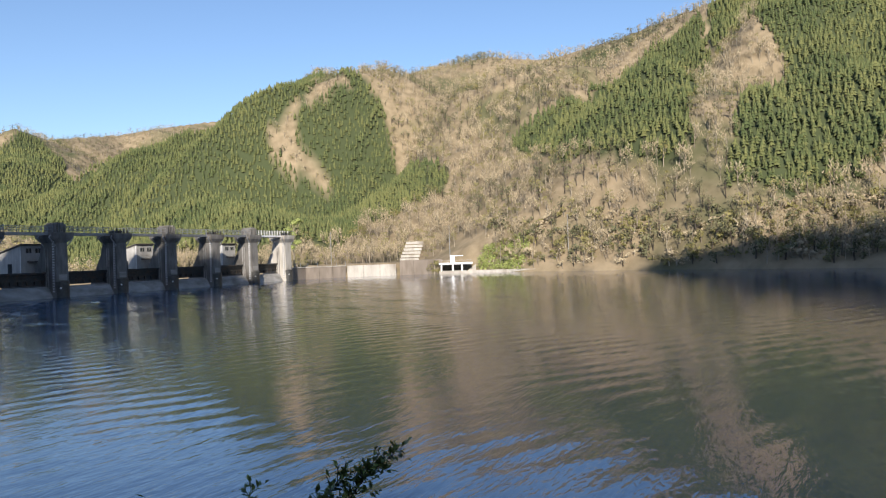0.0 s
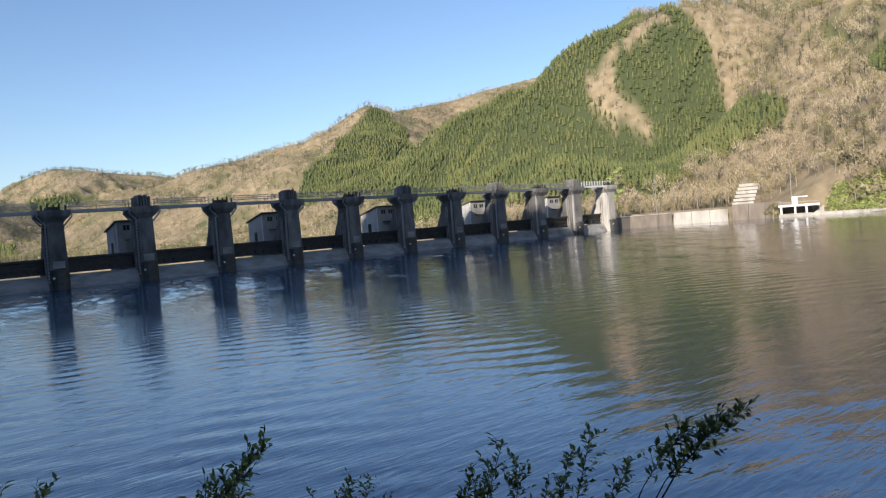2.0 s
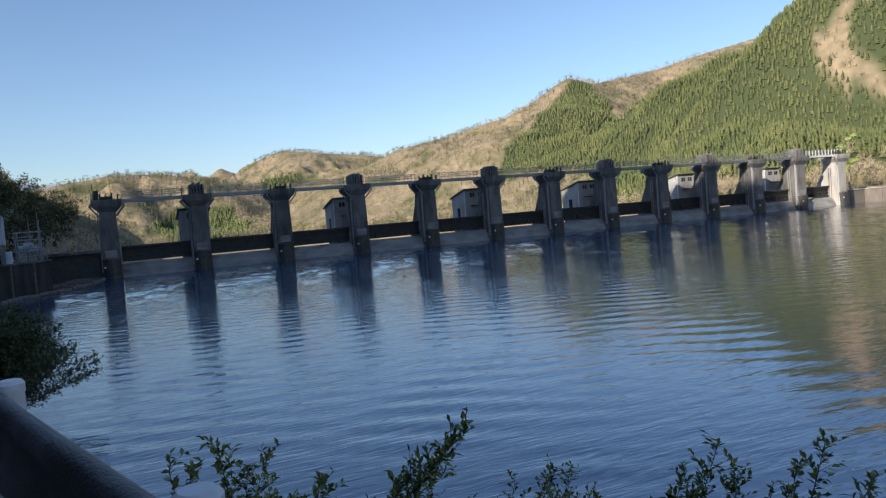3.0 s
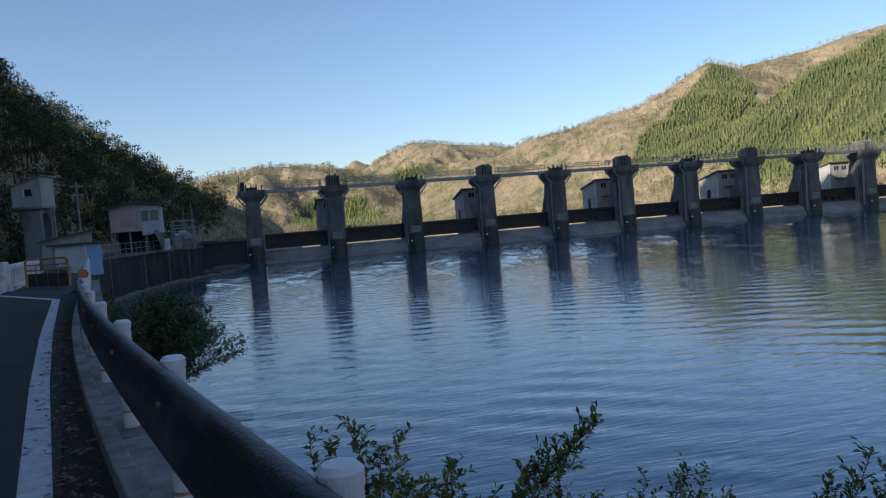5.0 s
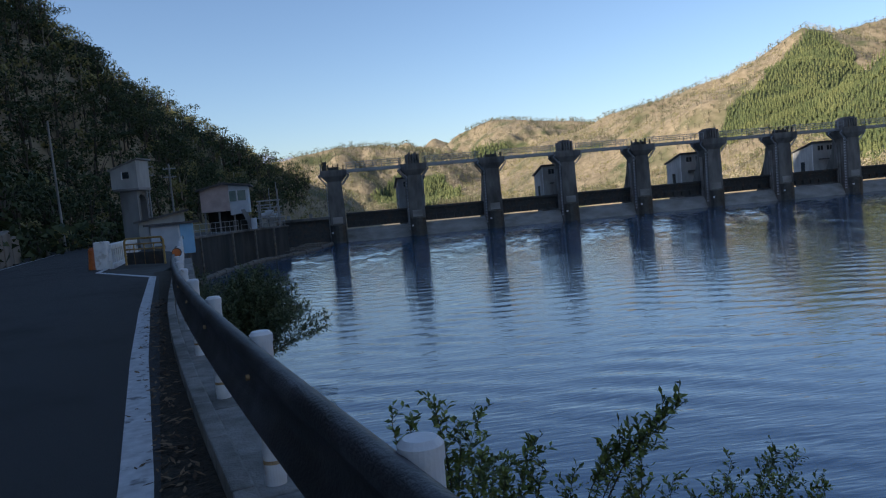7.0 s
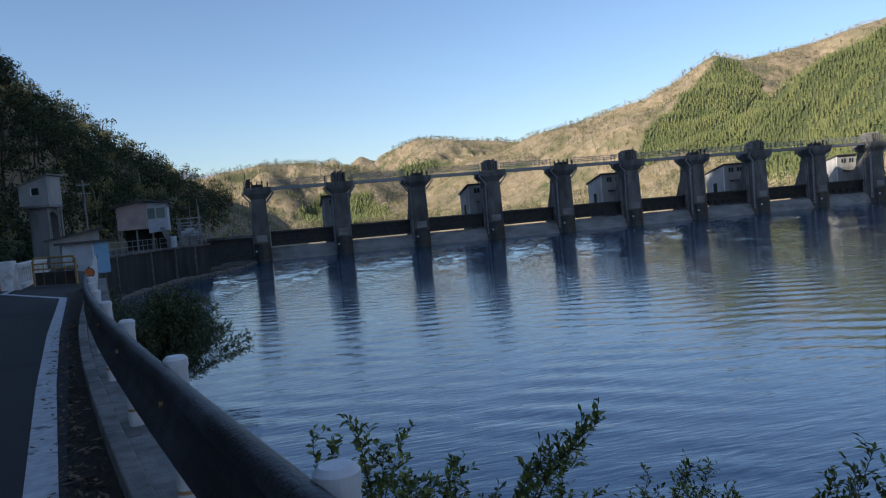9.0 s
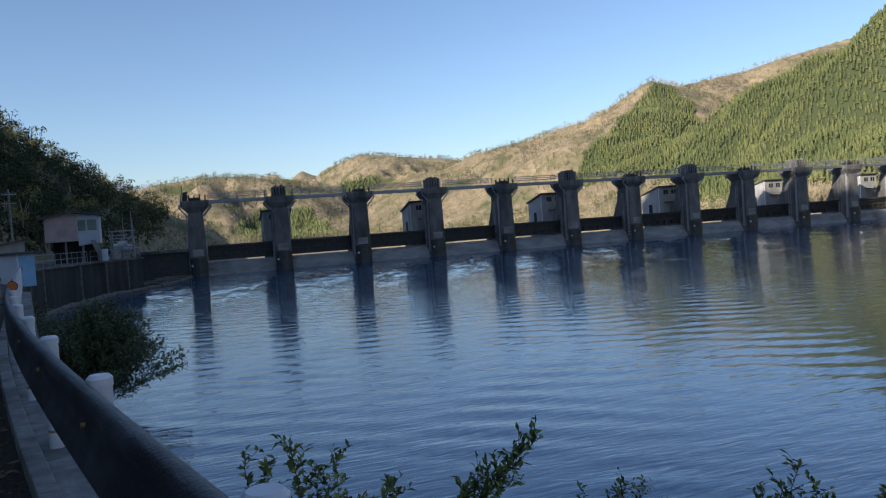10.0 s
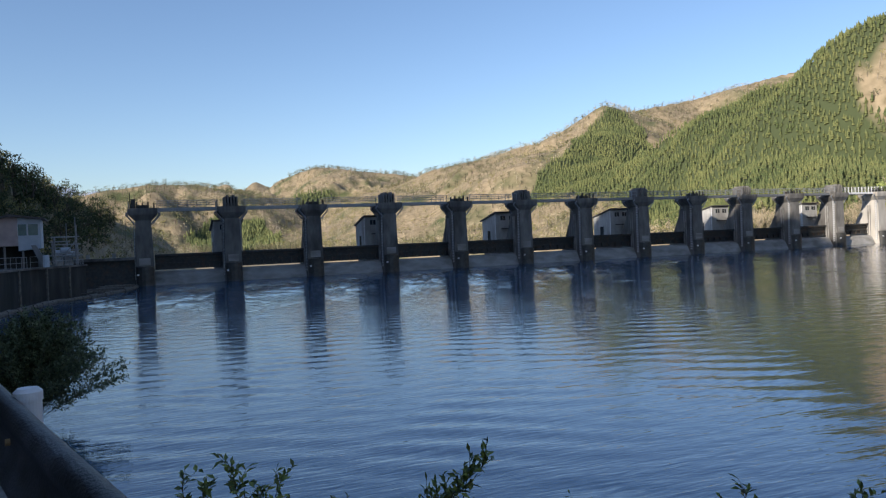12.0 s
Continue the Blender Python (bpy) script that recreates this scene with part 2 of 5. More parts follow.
def build_ground():
    # close steps over the valley, growing wider towards the horizon
    far = 4.0 * np.cumsum(1.25 ** np.arange(1, 25))
    xs = np.concatenate([-160 - far[::-1], np.arange(-160, -30, 4.0), np.arange(-30, 12, 2.0), np.arange(12, 700, 4.0), 700 + far])
    ys = np.concatenate([-350 - far[::-1], np.arange(-350, -130, 5.0), np.arange(-130, 20, 2.0), np.arange(20, 1180, 4.5), 1180 + far])
    gx, gy = np.meshgrid(xs, ys)
    gz = terrain(gx, gy)
    nx, ny = len(xs), len(ys)
    verts = np.stack([gx.ravel(), gy.ravel(), gz.ravel()], 1)
    i = np.arange(nx * ny).reshape(ny, nx)
    faces = np.stack([i[:-1, :-1].ravel(), i[:-1, 1:].ravel(), i[1:, 1:].ravel(), i[1:, :-1].ravel()], 1)
    ob = sheet("ground", verts.tolist(), faces.tolist(), M_GROUND, True)
    planted = np.zeros(gx.shape, bool)
    for p in PLANTATIONS:
        planted |= inside_polygon(gx, gy, p)
    planted &= ~inside_polygon(gx, gy, GAP_SPUR)
    ob.data.attributes.new("needle_floor", "FLOAT", "POINT").data.foreach_set("value", planted.astype(np.float32).ravel())
    return tagged(ob, "leaf-littered valley floor and steep wooded mountain slopes", "ground", kind="structure")


build_ground()
def build_water():
    """A sheet with real low waves over the open reservoir, flat further upstream."""
    step = 0.4
    xs, ys = np.arange(-18, 150, step), np.arange(-122, 3.4, step)
    gx, gy = np.meshgrid(xs, ys)
    r = np.random.RandomState(4)
    gz = np.zeros(gx.shape)
    patch = 0.6 + 0.95 * value_noise(gx / 26 + 3, gy / 17, 9) * (0.5 + value_noise(gx / 9, gy / 7, 10))
    for k in range(22):
        wl = 0.88 * (1.9 ** r.uniform(0, 1))
        ang = radians(90 + r.normal(-30, 17))
        slope = 0.019 * r.uniform(0.6, 1.2)
        amp = slope * wl / (2 * math.pi)
        ph = (gx * math.cos(ang) + gy * math.sin(ang)) * 2 * math.pi / wl + r.uniform(0, 6.28) + 2.2 * value_noise(gx / 14, gy / 14, 20 + k)
        gz += amp * (np.sin(ph) + 0.25 * np.sin(2 * ph + 1.2))
    # choppier towards the weir
    near_weir = np.clip((gy + 75) / 60, 0, 1)
    patch = np.minimum(patch, 1.0) * (1 + 0.5 * near_weir * near_weir * (3 - 2 * near_weir))
    rim = np.clip(np.minimum(np.minimum(gx - xs[0], xs[-1] - gx), gy - ys[0]) / 4, 0, 1)
    gz *= patch * rim
    ny, nx = gx.shape
    i = np.arange(nx * ny).reshape(ny, nx)
    faces = np.stack([i[:-1, :-1].ravel(), i[:-1, 1:].ravel(), i[1:, 1:].ravel(), i[1:, :-1].ravel()], 1)
    n = nx * ny
    x0, x1, y0 = float(xs[0]), float(xs[-1]), float(ys[0])
    verts = np.stack([gx.ravel(), gy.ravel(), gz.ravel()], 1).tolist() + [(x0, -2000, 0), (x1, -2000, 0), (x0, y0, 0), (x1, y0, 0), (900, -2000, 0), (900, 3.4, 0), (x1, 3.4, 0), (-200, -2000, 0), (-200, y0, 0)]
    faces = faces.tolist() + [(n, n + 1, n + 3, n + 2), (n + 1, n + 4, n + 5, n + 6), (n + 7, n, n + 2, n + 8)]
    return tagged(sheet("water", verts, faces, M_WATER, True), "rippled blue-green reservoir water", "water", kind="structure")


build_water()

# distant mountain beyond the valley, haze put into its blue colour and glow
M_DISTANT_HAZE = surface("distant_mountain_haze", (0.10, 0.13, 0.17), (0.16, 0.19, 0.24), 0.01, 1.0, 0)
far_emit = M_DISTANT_HAZE.node_tree.nodes["Principled BSDF"]
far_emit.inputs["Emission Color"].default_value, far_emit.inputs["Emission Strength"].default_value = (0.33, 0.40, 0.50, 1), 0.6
fv, ff = [], []
for k in range(61):
    a = k / 60
    x = -1100 + a * 1500
    h = 150 + 95 * math.exp(-((x + 330) / 260) ** 2) + 70 * math.exp(-((x + 700) / 200) ** 2) + 10 * math.sin(x * 0.031) + 7 * math.sin(x * 0.083)
    fv += [(x, 2880, h), (x * 0.98, 2650, 0)]
    if k:
        j = 2 * k
        ff.append((j - 2, j, j + 1, j - 1))
tagged(sheet("backdrop", fv, ff, M_DISTANT_HAZE, True), "distant mountain ridge with haze put into its blue glow", "mountain", kind="structure")

# ---- dam ----
SPAN = 12.0
M_HOUSE = surface("grey_rendered_wall", (0.33, 0.33, 0.32), (0.46, 0.455, 0.43), 1.5, 0.85, 0.15, 14, stain=(0.26, 0.25, 0.23), stain_scale=0.5, stretch=(1, 1, 0.4))
M_ROOF = surface("dark_sheet_roof", (0.05, 0.045, 0.045), (0.10, 0.09, 0.085), 3, 0.6, 0.15, 20)
M_WINDOW = surface("dark_window_glass", (0.02, 0.025, 0.03), (0.04, 0.05, 0.06), 3, 0.08, 0)
M_WHITE = surface("white_paint", (0.62, 0.63, 0.64), (0.8, 0.8, 0.8), 5, 0.5, 0.1, 40, stain=(0.42, 0.38, 0.33), stain_scale=4, stain_at=(0.58, 0.72))
M_LADDER = surface("pale_ladder_steel", (0.5, 0.51, 0.52), (0.66, 0.66, 0.66), 5, 0.5, 0.1, 40)
M_APRON = surface("pale_apron_concrete", (0.5, 0.49, 0.46), (0.66, 0.65, 0.6), 0.6, 0.8, 0.1, 6)


def build_pier(tall):
    p = thing("pier", Matrix.Identity(4), "weathered grey concrete pier with flared head" + (" and ribbed housing" if tall else " and low railing"), "dam pier", "piers of the weir")
    # shaft: upright upstream face, downstream face raking out to the foot
    bm = bmesh.new()
    side = [(0.5, 9.2), (4.2, 9.2), (4.7, 7.0), (8.4, 0.0), (9.0, -4.0), (0.2, -4.0), (0.35, 0.0)]
    verts = []
    for sgn in (-1, 1):
        verts.append([bm.verts.new((sgn * (1.05 + 0.022 * max(0, 9.2 - z)), y, z)) for y, z in side])
    n = len(side)
    bm.faces.new(verts[0])
    bm.faces.new(verts[1][::-1])
    for i in range(n):
        bm.faces.new((verts[0][i], verts[1][i], verts[1][(i + 1) % n], verts[0][(i + 1) % n]))
    bmesh.ops.recalc_face_normals(bm, faces=bm.faces)
    bmesh.ops.bevel(bm, geom=[e for e in bm.edges if abs(e.verts[0].co.x - e.verts[1].co.x) < 0.2], offset=0.08, segments=1, affect="EDGES")
    part("shaft", bm, M_CONCRETE, p)
    # rounded wet nose at the waterline
    nose = [(1.22 * math.cos(a), 0.55 + (0.9 if math.sin(a) < 0 else 0.0) * math.sin(a)) for a in [math.pi + k * math.pi / 8 for k in range(9)]]
    part("nose", prism(nose, "z", -4.0, 2.7), M_WET, p, "dark wet concrete nose")
    # flared head
    bm = bmesh.new()
    rings = [(9.2, 1.05, 0.5, 4.2), (10.0, 1.85, 0.0, 4.5), (10.55, 1.95, -0.1, 4.6), (10.9, 1.95, -0.1, 4.6)]
    loops = [[bm.verts.new(c) for c in ((-w, a, z), (w, a, z), (w, b, z), (-w, b, z))] for z, w, a, b in rings]
    for lo, hi in zip(loops, loops[1:]):
        for i in range(4):
            bm.faces.new((lo[i], lo[(i + 1) % 4], hi[(i + 1) % 4], hi[i]))
    bm.faces.new(loops[-1])
    bm.faces.new(loops[0][::-1])
    bmesh.ops.recalc_face_normals(bm, faces=bm.faces)
    part("head", bm, M_CONCRETE, p)
    # bracket struts on both sides
    for sgn in (-1, 1):
        for y in (0.5, 3.4):
            bm = bmesh.new()
            add_rod(bm, (sgn * 1.75, y, 10.6), (sgn * 2.25, y, 10.1), 0.11)
            add_rod(bm, (sgn * 2.25, y, 10.1), (sgn * 1.12, y, 8.7), 0.11)
            part("strut", bm, M_STEEL_GREY, p)
    if tall:
        for k in range(5):
            x = -0.84 + k * 0.42
            part("rib", box(x - 0.12, x + 0.12, 0.5, 3.4, 10.9, 12.35 if k % 2 == 0 else 12.6, 0.03), M_CONCRETE, p)
        part("housing", box(-0.9, 0.9, 0.7, 3.2, 10.9, 11.35), M_STEEL_DARK, p)
    else:
        for k in range(5):
            x = -1.5 + k * 0.75
            part("stub", box(x - 0.1, x + 0.1, 0.5, 0.75, 10.9, 11.6 + 0.2 * (k % 2), 0.02), M_STEEL_DARK, p)
        part("winch", box(-0.8, 0.8, 1.0, 2.6, 10.9, 11.4, 0.08), M_STEEL_DARK, p)
    # railing round the head
    for x in (-1.85, 1.85):
        for y in (0.0, 1.5, 3.0, 4.4):
            part("railing_post", rod((x, y, 10.9), (x, y, 11.95), 0.035, 6), M_STEEL_GREY, p)
        for z in (11.4, 11.95):
            part("railing_bar", rod((x, 0, z), (x, 4.4, z), 0.03, 6), M_STEEL_GREY, p)
    # ladder down the upstream edge of the side that faces the bank
    lad = part("ladder", rod((-1.32, 0.7, 0.9), (-1.22, 0.7, 9.6), 0.04, 6), M_STEEL_GREY, p, "pale steel ladder")
    part("ladder_rail", rod((-1.32, 1.1, 0.9), (-1.22, 1.1, 9.6), 0.04, 6), M_STEEL_GREY, lad)
    for k in range(20):
        z = 1.0 + k * 0.44
        part("rung", box(-1.36 + 0.005 * k, -1.24 + 0.005 * k, 0.7, 1.1, z, z + 0.2), M_LADDER, lad)
    # two pale guide channels and an inspection plate
    for y in (2.2, 2.7):
        part("guide", box(-1.36, -1.2, y, y + 0.16, 0.4, 8.2), M_SILL, p)
    part("plate", box(-0.75, 0.75, 0.26, 0.34, 2.9, 3.9), M_SILL, p, "pale level plate")
    part("lamp", box(-1.05, -0.8, -0.42, -0.3, 1.5, 1.75), M_WHITE, p)
    return p


pier_tall, pier_low = build_pier(True), build_pier(False)
pier_low.matrix_world = pose(2 * SPAN, 0, 0)
pier_tall.matrix_world = pose(SPAN, 0, 0)
for i in range(3, 12):
    copy_thing(pier_tall if i % 2 else pier_low, pose(i * SPAN, 0, 0))
end_pier = copy_thing(pier_low, pose(12 * SPAN, 0, 0))
end_pier["label"] = "concrete end pier beside the far bank, sunlight put into its paler colour"
first_pier = copy_thing(pier_low, pose(0, 0, 0))
first_pier["label"] = "dark concrete end pier beside the near bank"
mast = part("mast", rod((-1.6, 0.4, 10.9), (-1.6, 0.4, 13.1), 0.06, 6), M_STEEL_DARK, first_pier)
part("cabinet", box(-1.5, -0.9, 0.4, 0.9, 10.9, 12.2, 0.03), M_STEEL_DARK, first_pier)


def build_span():
    w = thing("walkway", Matrix.Identity(4), "grey steel footbridge span with tube railings between piers", "walkway", "footbridge spans")
    a, b = 1.95, SPAN - 1.95
    part("deck", box(a, b, 1.0, 2.6, 10.78, 10.9), M_STEEL_GREY, w)
    for y in (1.0, 2.48):
        part("girder", box(a, b, y, y + 0.12, 10.45, 10.775), M_STEEL_GREY, w)
    for y in (1.06, 2.54):
        for z in (11.35, 11.65, 11.95):
            part("railing_bar", rod((a, y, z), (b, y, z), 0.028, 6), M_STEEL_GREY, w)
        for k in range(7):
            x = a + 0.1 + k * (b - a - 0.2) / 6
            part("railing_post", rod((x, y, 10.9), (x, y, 11.97), 0.035, 6), M_STEEL_GREY, w)
    return w


def build_gate():
    g = thing("weir_gate", Matrix.Identity(4), "dark steel weir gate raised a little above its sill", "weir gate", "gates of the weir")
    a, b = 1.3, SPAN - 1.3
    part("skin", box(a, b, 3.2, 3.35, 2.12, 4.0), M_STEEL_DARK, g)
    for z, d in ((2.12, 0.3), (2.9, 0.3), (3.6, 0.35)):
        part("beam", box(a, b, 3.2 - d, 3.198, z, z + 0.14), M_STEEL_DARK, g)
    part("top_beam", box(a, b, 2.7, 3.7, 4.0, 4.35, 0.04), M_STEEL_DARK, g)
    for k in range(7):
        x = a + 0.5 + k * (b - a - 1.0) / 6
        part("stiffener", box(x - 0.06, x + 0.06, 2.92, 3.196, 2.28, 2.9), M_STEEL_DARK, g)
    return g


def build_sill():
    s_ = thing("sill", Matrix.Identity(4), "pale concrete overflow sill between two piers", "weir sill", "sills of the weir", "structure")
    a, b = 1.24, SPAN - 1.24
    part("crest", prism([(0.9, -4), (1.2, 0.0), (2.0, 1.45), (2.5, 1.85), (3.4, 1.9), (5.0, 1.2), (8.0, -1.0), (8, -4)], "x", a, b), M_SILL, s_)
    return s_


span, gate, sill = build_span(), build_gate(), build_sill()
for i in range(1, 12):
    for ob in (span, gate, sill):
        copy_thing(ob, pose(i * SPAN, 0, 0))
# river bed apron behind the weir, catching daylight
tagged(part("apron", box(-2, 150, 9.2, 40, -1.6, -1.2), M_APRON), "pale concrete apron downstream of the weir", "apron", kind="structure")


def build_gatehouse():
    h = thing("gate_house", Matrix.Identity(4), "small grey gate house with a dark single-pitch roof behind the pier", "gate house", "gate houses of the weir")
    x0, x1, y0, y1 = -2.1, 2.1, 8.0, 13.8
    part("base", box(x0 + 0.2, x1 - 0.2, y0 + 0.1, y1, -4, 3.998), M_CONCRETE, h)
    part("wall", prism([(y0, 4.0), (y1, 4.0), (y1, 7.7), (y0, 9.0)], "x", x0, x1), M_HOUSE, h)
    part("roof", prism([(y0 - 0.35, 9.1), (y1 + 0.3, 7.68), (y1 + 0.3, 7.86), (y0 - 0.35, 9.28)], "x", x0 - 0.3, x1 + 0.3), M_ROOF, h)
    for x in (-1.15, 0.55):
        win = part("window", box(x, x + 0.95, y0 - 0.05, y0 - 0.01, 7.7, 8.5), M_WINDOW, h)
        part("mullion", box(x + 0.44, x + 0.51, y0 - 0.08, y0 - 0.052, 7.7, 8.5), M_HOUSE, win)
    part("canopy", box(-1.0, 1.7, y0 - 0.4, y0 - 0.004, 6.1, 6.28), M_ROOF, h)
    part("door", box(x0 - 0.05, x0 - 0.008, 10.4, 11.5, 4.05, 5.9), M_WINDOW, h)
    part("corner_strip", box(x0 - 0.03, x0 - 0.004, y0 + 0.02, y0 + 0.18, 4.0, 8.9), M_WHITE, h)
    return h


# the last span and the end pier carry newer white railings
for ob in scene.objects:
    if ob.name.startswith("walkway") and abs(ob.matrix_basis.translation.x - 11 * SPAN) < 0.1:
        last_span = ob
last_span["label"] = "white painted footbridge span beside the far bank"
for k in range(12):
    x = 11 * SPAN + 2.2 + k * 0.95
    part("white_picket", box(x - 0.07 - 11 * SPAN, x + 0.07 - 11 * SPAN, 0.9, 1.0, 10.9, 12.0), M_WHITE, last_span)
part("white_fascia", box(1.95, SPAN + 1.9, 0.86, 0.98, 10.5, 10.88), M_WHITE, last_span)

house0 = build_gatehouse()
house0.matrix_world = pose(SPAN, 0, 0)
for i in (3, 5, 7, 9, 11):
    copy_thing(house0, pose(i * SPAN, 0, 0))

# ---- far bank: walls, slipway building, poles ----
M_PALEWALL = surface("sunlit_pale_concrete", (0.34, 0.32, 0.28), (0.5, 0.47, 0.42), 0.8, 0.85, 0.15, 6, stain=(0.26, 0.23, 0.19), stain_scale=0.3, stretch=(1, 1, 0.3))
M_DULLWALL = surface("stained_concrete_wall", (0.15, 0.125, 0.1), (0.26, 0.22, 0.18), 0.8, 0.9, 0.2, 6, stain=(0.14, 0.12, 0.1), stain_scale=0.4, stretch=(1, 1, 0.25))


def wall_run(name, pts, z0, z1, thick, material, label):
    w = thing(name, Matrix.Identity(4), label, "retaining wall", kind="structure")
    for (ax, ay), (bx, by) in zip(pts, pts[1:]):
        d = Vector((bx - ax, by - ay, 0))
        n = max(1, round(d.length / 4))
        for k in range(n):
            seg = part("panel", box(0.03, d.length / n - 0.03, 0, thick, z0, z1, 0.04), material, w)
            seg.matrix_world = Matrix.Translation((ax + d.x * k / n, ay + d.y * k / n, 0)) @ Euler((0, 0, math.atan2(d.y, d.x))).to_matrix().to_4x4()
    return w


# end pier swaps to paler concrete, the sun's brightness put into its colour
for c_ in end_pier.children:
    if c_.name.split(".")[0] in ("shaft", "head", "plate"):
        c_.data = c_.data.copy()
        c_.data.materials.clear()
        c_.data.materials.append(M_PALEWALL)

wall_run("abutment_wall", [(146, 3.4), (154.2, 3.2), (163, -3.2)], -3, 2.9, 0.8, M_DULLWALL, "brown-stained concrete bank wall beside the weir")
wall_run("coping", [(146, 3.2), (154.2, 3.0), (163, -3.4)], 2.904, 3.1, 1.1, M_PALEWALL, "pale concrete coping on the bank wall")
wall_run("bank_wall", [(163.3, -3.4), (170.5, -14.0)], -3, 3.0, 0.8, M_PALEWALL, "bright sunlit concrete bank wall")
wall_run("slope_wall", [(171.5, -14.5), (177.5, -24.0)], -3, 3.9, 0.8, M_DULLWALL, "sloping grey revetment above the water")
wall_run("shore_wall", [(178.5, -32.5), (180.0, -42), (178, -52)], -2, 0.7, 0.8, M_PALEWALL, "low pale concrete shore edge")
for k in range(9):
    fp = part("fence_post", rod((146.6 + k * 2.05, 3.6 - max(0, k - 3.5) * 1.5, 3.1), (146.6 + k * 2.05, 3.6 - max(0, k - 3.5) * 1.5, 4.1), 0.05, 6), M_STEEL_GREY)
    tagged(fp, "thin grey fence post on the bank wall", "fence post", "fence posts on the far bank")

boat = thing("slipway_shed", pose(178.6, -27.3, -0.9, 0, 0, -64), "white concrete platform shed on legs above the water", "shed")
part("roof_slab", box(-4.2, 4.6, -2.6, 3.2, 3.25, 3.75, 0.05), M_WHITE, boat)
for x in (-3.6, -0.6, 1.8):
    part("leg", box(x - 0.22, x + 0.22, -2.2, -1.8, -3, 3.246), M_WHITE, boat)
part("back_wall", box(-3.8, 3.2, 2.2, 2.6, -2, 3.246), M_STEEL_DARK, boat)
part("wing_wall", prism([(1.9, 0.4), (5.6, 3.2), (5.6, -2), (1.9, -2)], "y", 0.6, 1.2), M_PALEWALL, boat)
part("railing", box(-4.0, 4.4, -2.4, -2.34, 4.3, 4.36), M_STEEL_GREY, boat)
part("floor", box(-4.2, 3.0, -2.6, 2.2, -2, 1.6, 0.05), M_PALEWALL, boat)
part("deck_box", box(-1.2, 0.0, -1.0, 0.4, 3.752, 5.4, 0.05), M_WHITE, boat)
part("arm", box(-1.2, 2.2, -0.5, -0.3, 5.404, 5.65), M_WHITE, boat)
gp = part("gauge_pole", rod((177.4, -26.5, 3.4), (177.4, -26.5, 12.8), 0.09, 8, 0.06), M_STEEL_GREY)
tagged(gp, "tall pale steel gauge pole on the shed", "pole")


def utility_pole(x, y, z0, h, lean=0.0, arms=True):
    p = thing("utility_pole", pose(x, y, z0, 0, lean, 20), "pale slender utility pole with cross arms", "utility pole", "utility poles")
    part("shaft", rod((0, 0, -1.5), (0, 0, h), 0.11, 8, 0.08), M_SILL, p)
    for z in ((h - 0.5, h - 1.3) if arms else ()):
        part("cross_arm", box(-0.6, 0.6, -0.04, 0.04, z, z + 0.08), M_STEEL_GREY, p)
        for xx in (-0.5, -0.25, 0.25, 0.5):
            part("insulator", rod((xx, 0, z + 0.08), (xx, 0, z + 0.2), 0.035, 6), M_SILL, p)
    return p


utility_pole(164, 2, 4.5, 7.5)
utility_pole(180, -58, 4, 10)
utility_pole(-16.8, -38, 3.5, 7.6)
utility_pole(-15.2, -36, 3.5, 7.4)
utility_pole(-21.6, -47, 3.5, 10.8, -1, False)["label"] = "slender pale pole standing among hillside trees"
for k in range(6):
    st = part("step", box(-2.4 + 0.15 * k, 2.6 + 0.1 * k, -0.5, 0.5, -0.3, 0.4, 0.03), M_PALEWALL)
    st.matrix_world = pose(173.5 + 1.35 * k, -16.2 + 0.5 * k, 4.0 + 0.9 * k, 0, 0, -60)
    tagged(st, "pale concrete step on the far slope", "step", "steps up the far slope")

# ---- near bank: road, guard rail, kerb ----
M_LINE = surface("worn_white_road_paint", (0.45, 0.46, 0.47), (0.66, 0.67, 0.68), 12, 0.8, 0.2, 60, stain=(0.2, 0.2, 0.2), stain_scale=5, stain_at=(0.62, 0.7))
M_SOIL = surface("gutter_soil_and_litter", (0.02, 0.017, 0.012), (0.07, 0.055, 0.035), 25, 0.95, 0.9, 40)
M_KERB = surface("kerb_concrete", (0.16, 0.155, 0.145), (0.29, 0.28, 0.26), 8, 0.9, 0.4, 50, stain=(0.09, 0.09, 0.075), stain_scale=1.6, per_object=0.25)
M_BEAM = surface("dirty_galvanised_beam", (0.02, 0.02, 0.022), (0.085, 0.085, 0.095), 5, 0.5, 0.2, 45, stain=(0.018, 0.016, 0.017), stain_scale=1.6, stain_at=(0.42, 0.62), stretch=(1, 1, 2.2))
M_POST = surface("white_post_paint", (0.6, 0.61, 0.63), (0.78, 0.78, 0.79), 9, 0.45, 0.08, 60, stain=(0.35, 0.25, 0.16), stain_scale=7, stain_at=(0.66, 0.76))
M_RUST = surface("rusty_paint", (0.3, 0.17, 0.07), (0.5, 0.36, 0.2), 30, 0.8, 0.2, 60)
M_ORANGE = surface("orange_reflector", (0.55, 0.12, 0.03), (0.7, 0.2, 0.05), 8, 0.4, 0.05, 60)
M_GATE = surface("rusty_yellow_paint", (0.3, 0.17, 0.05), (0.5, 0.33, 0.1), 6, 0.6, 0.15, 40)
ROAD_Z = 3.55
RAIL_DIR = Vector((-0.27, 0.963, 0)).normalized()
RAIL_SIDE = Vector((-RAIL_DIR.y, RAIL_DIR.x, 0))  # towards the road
STEP = 2.17


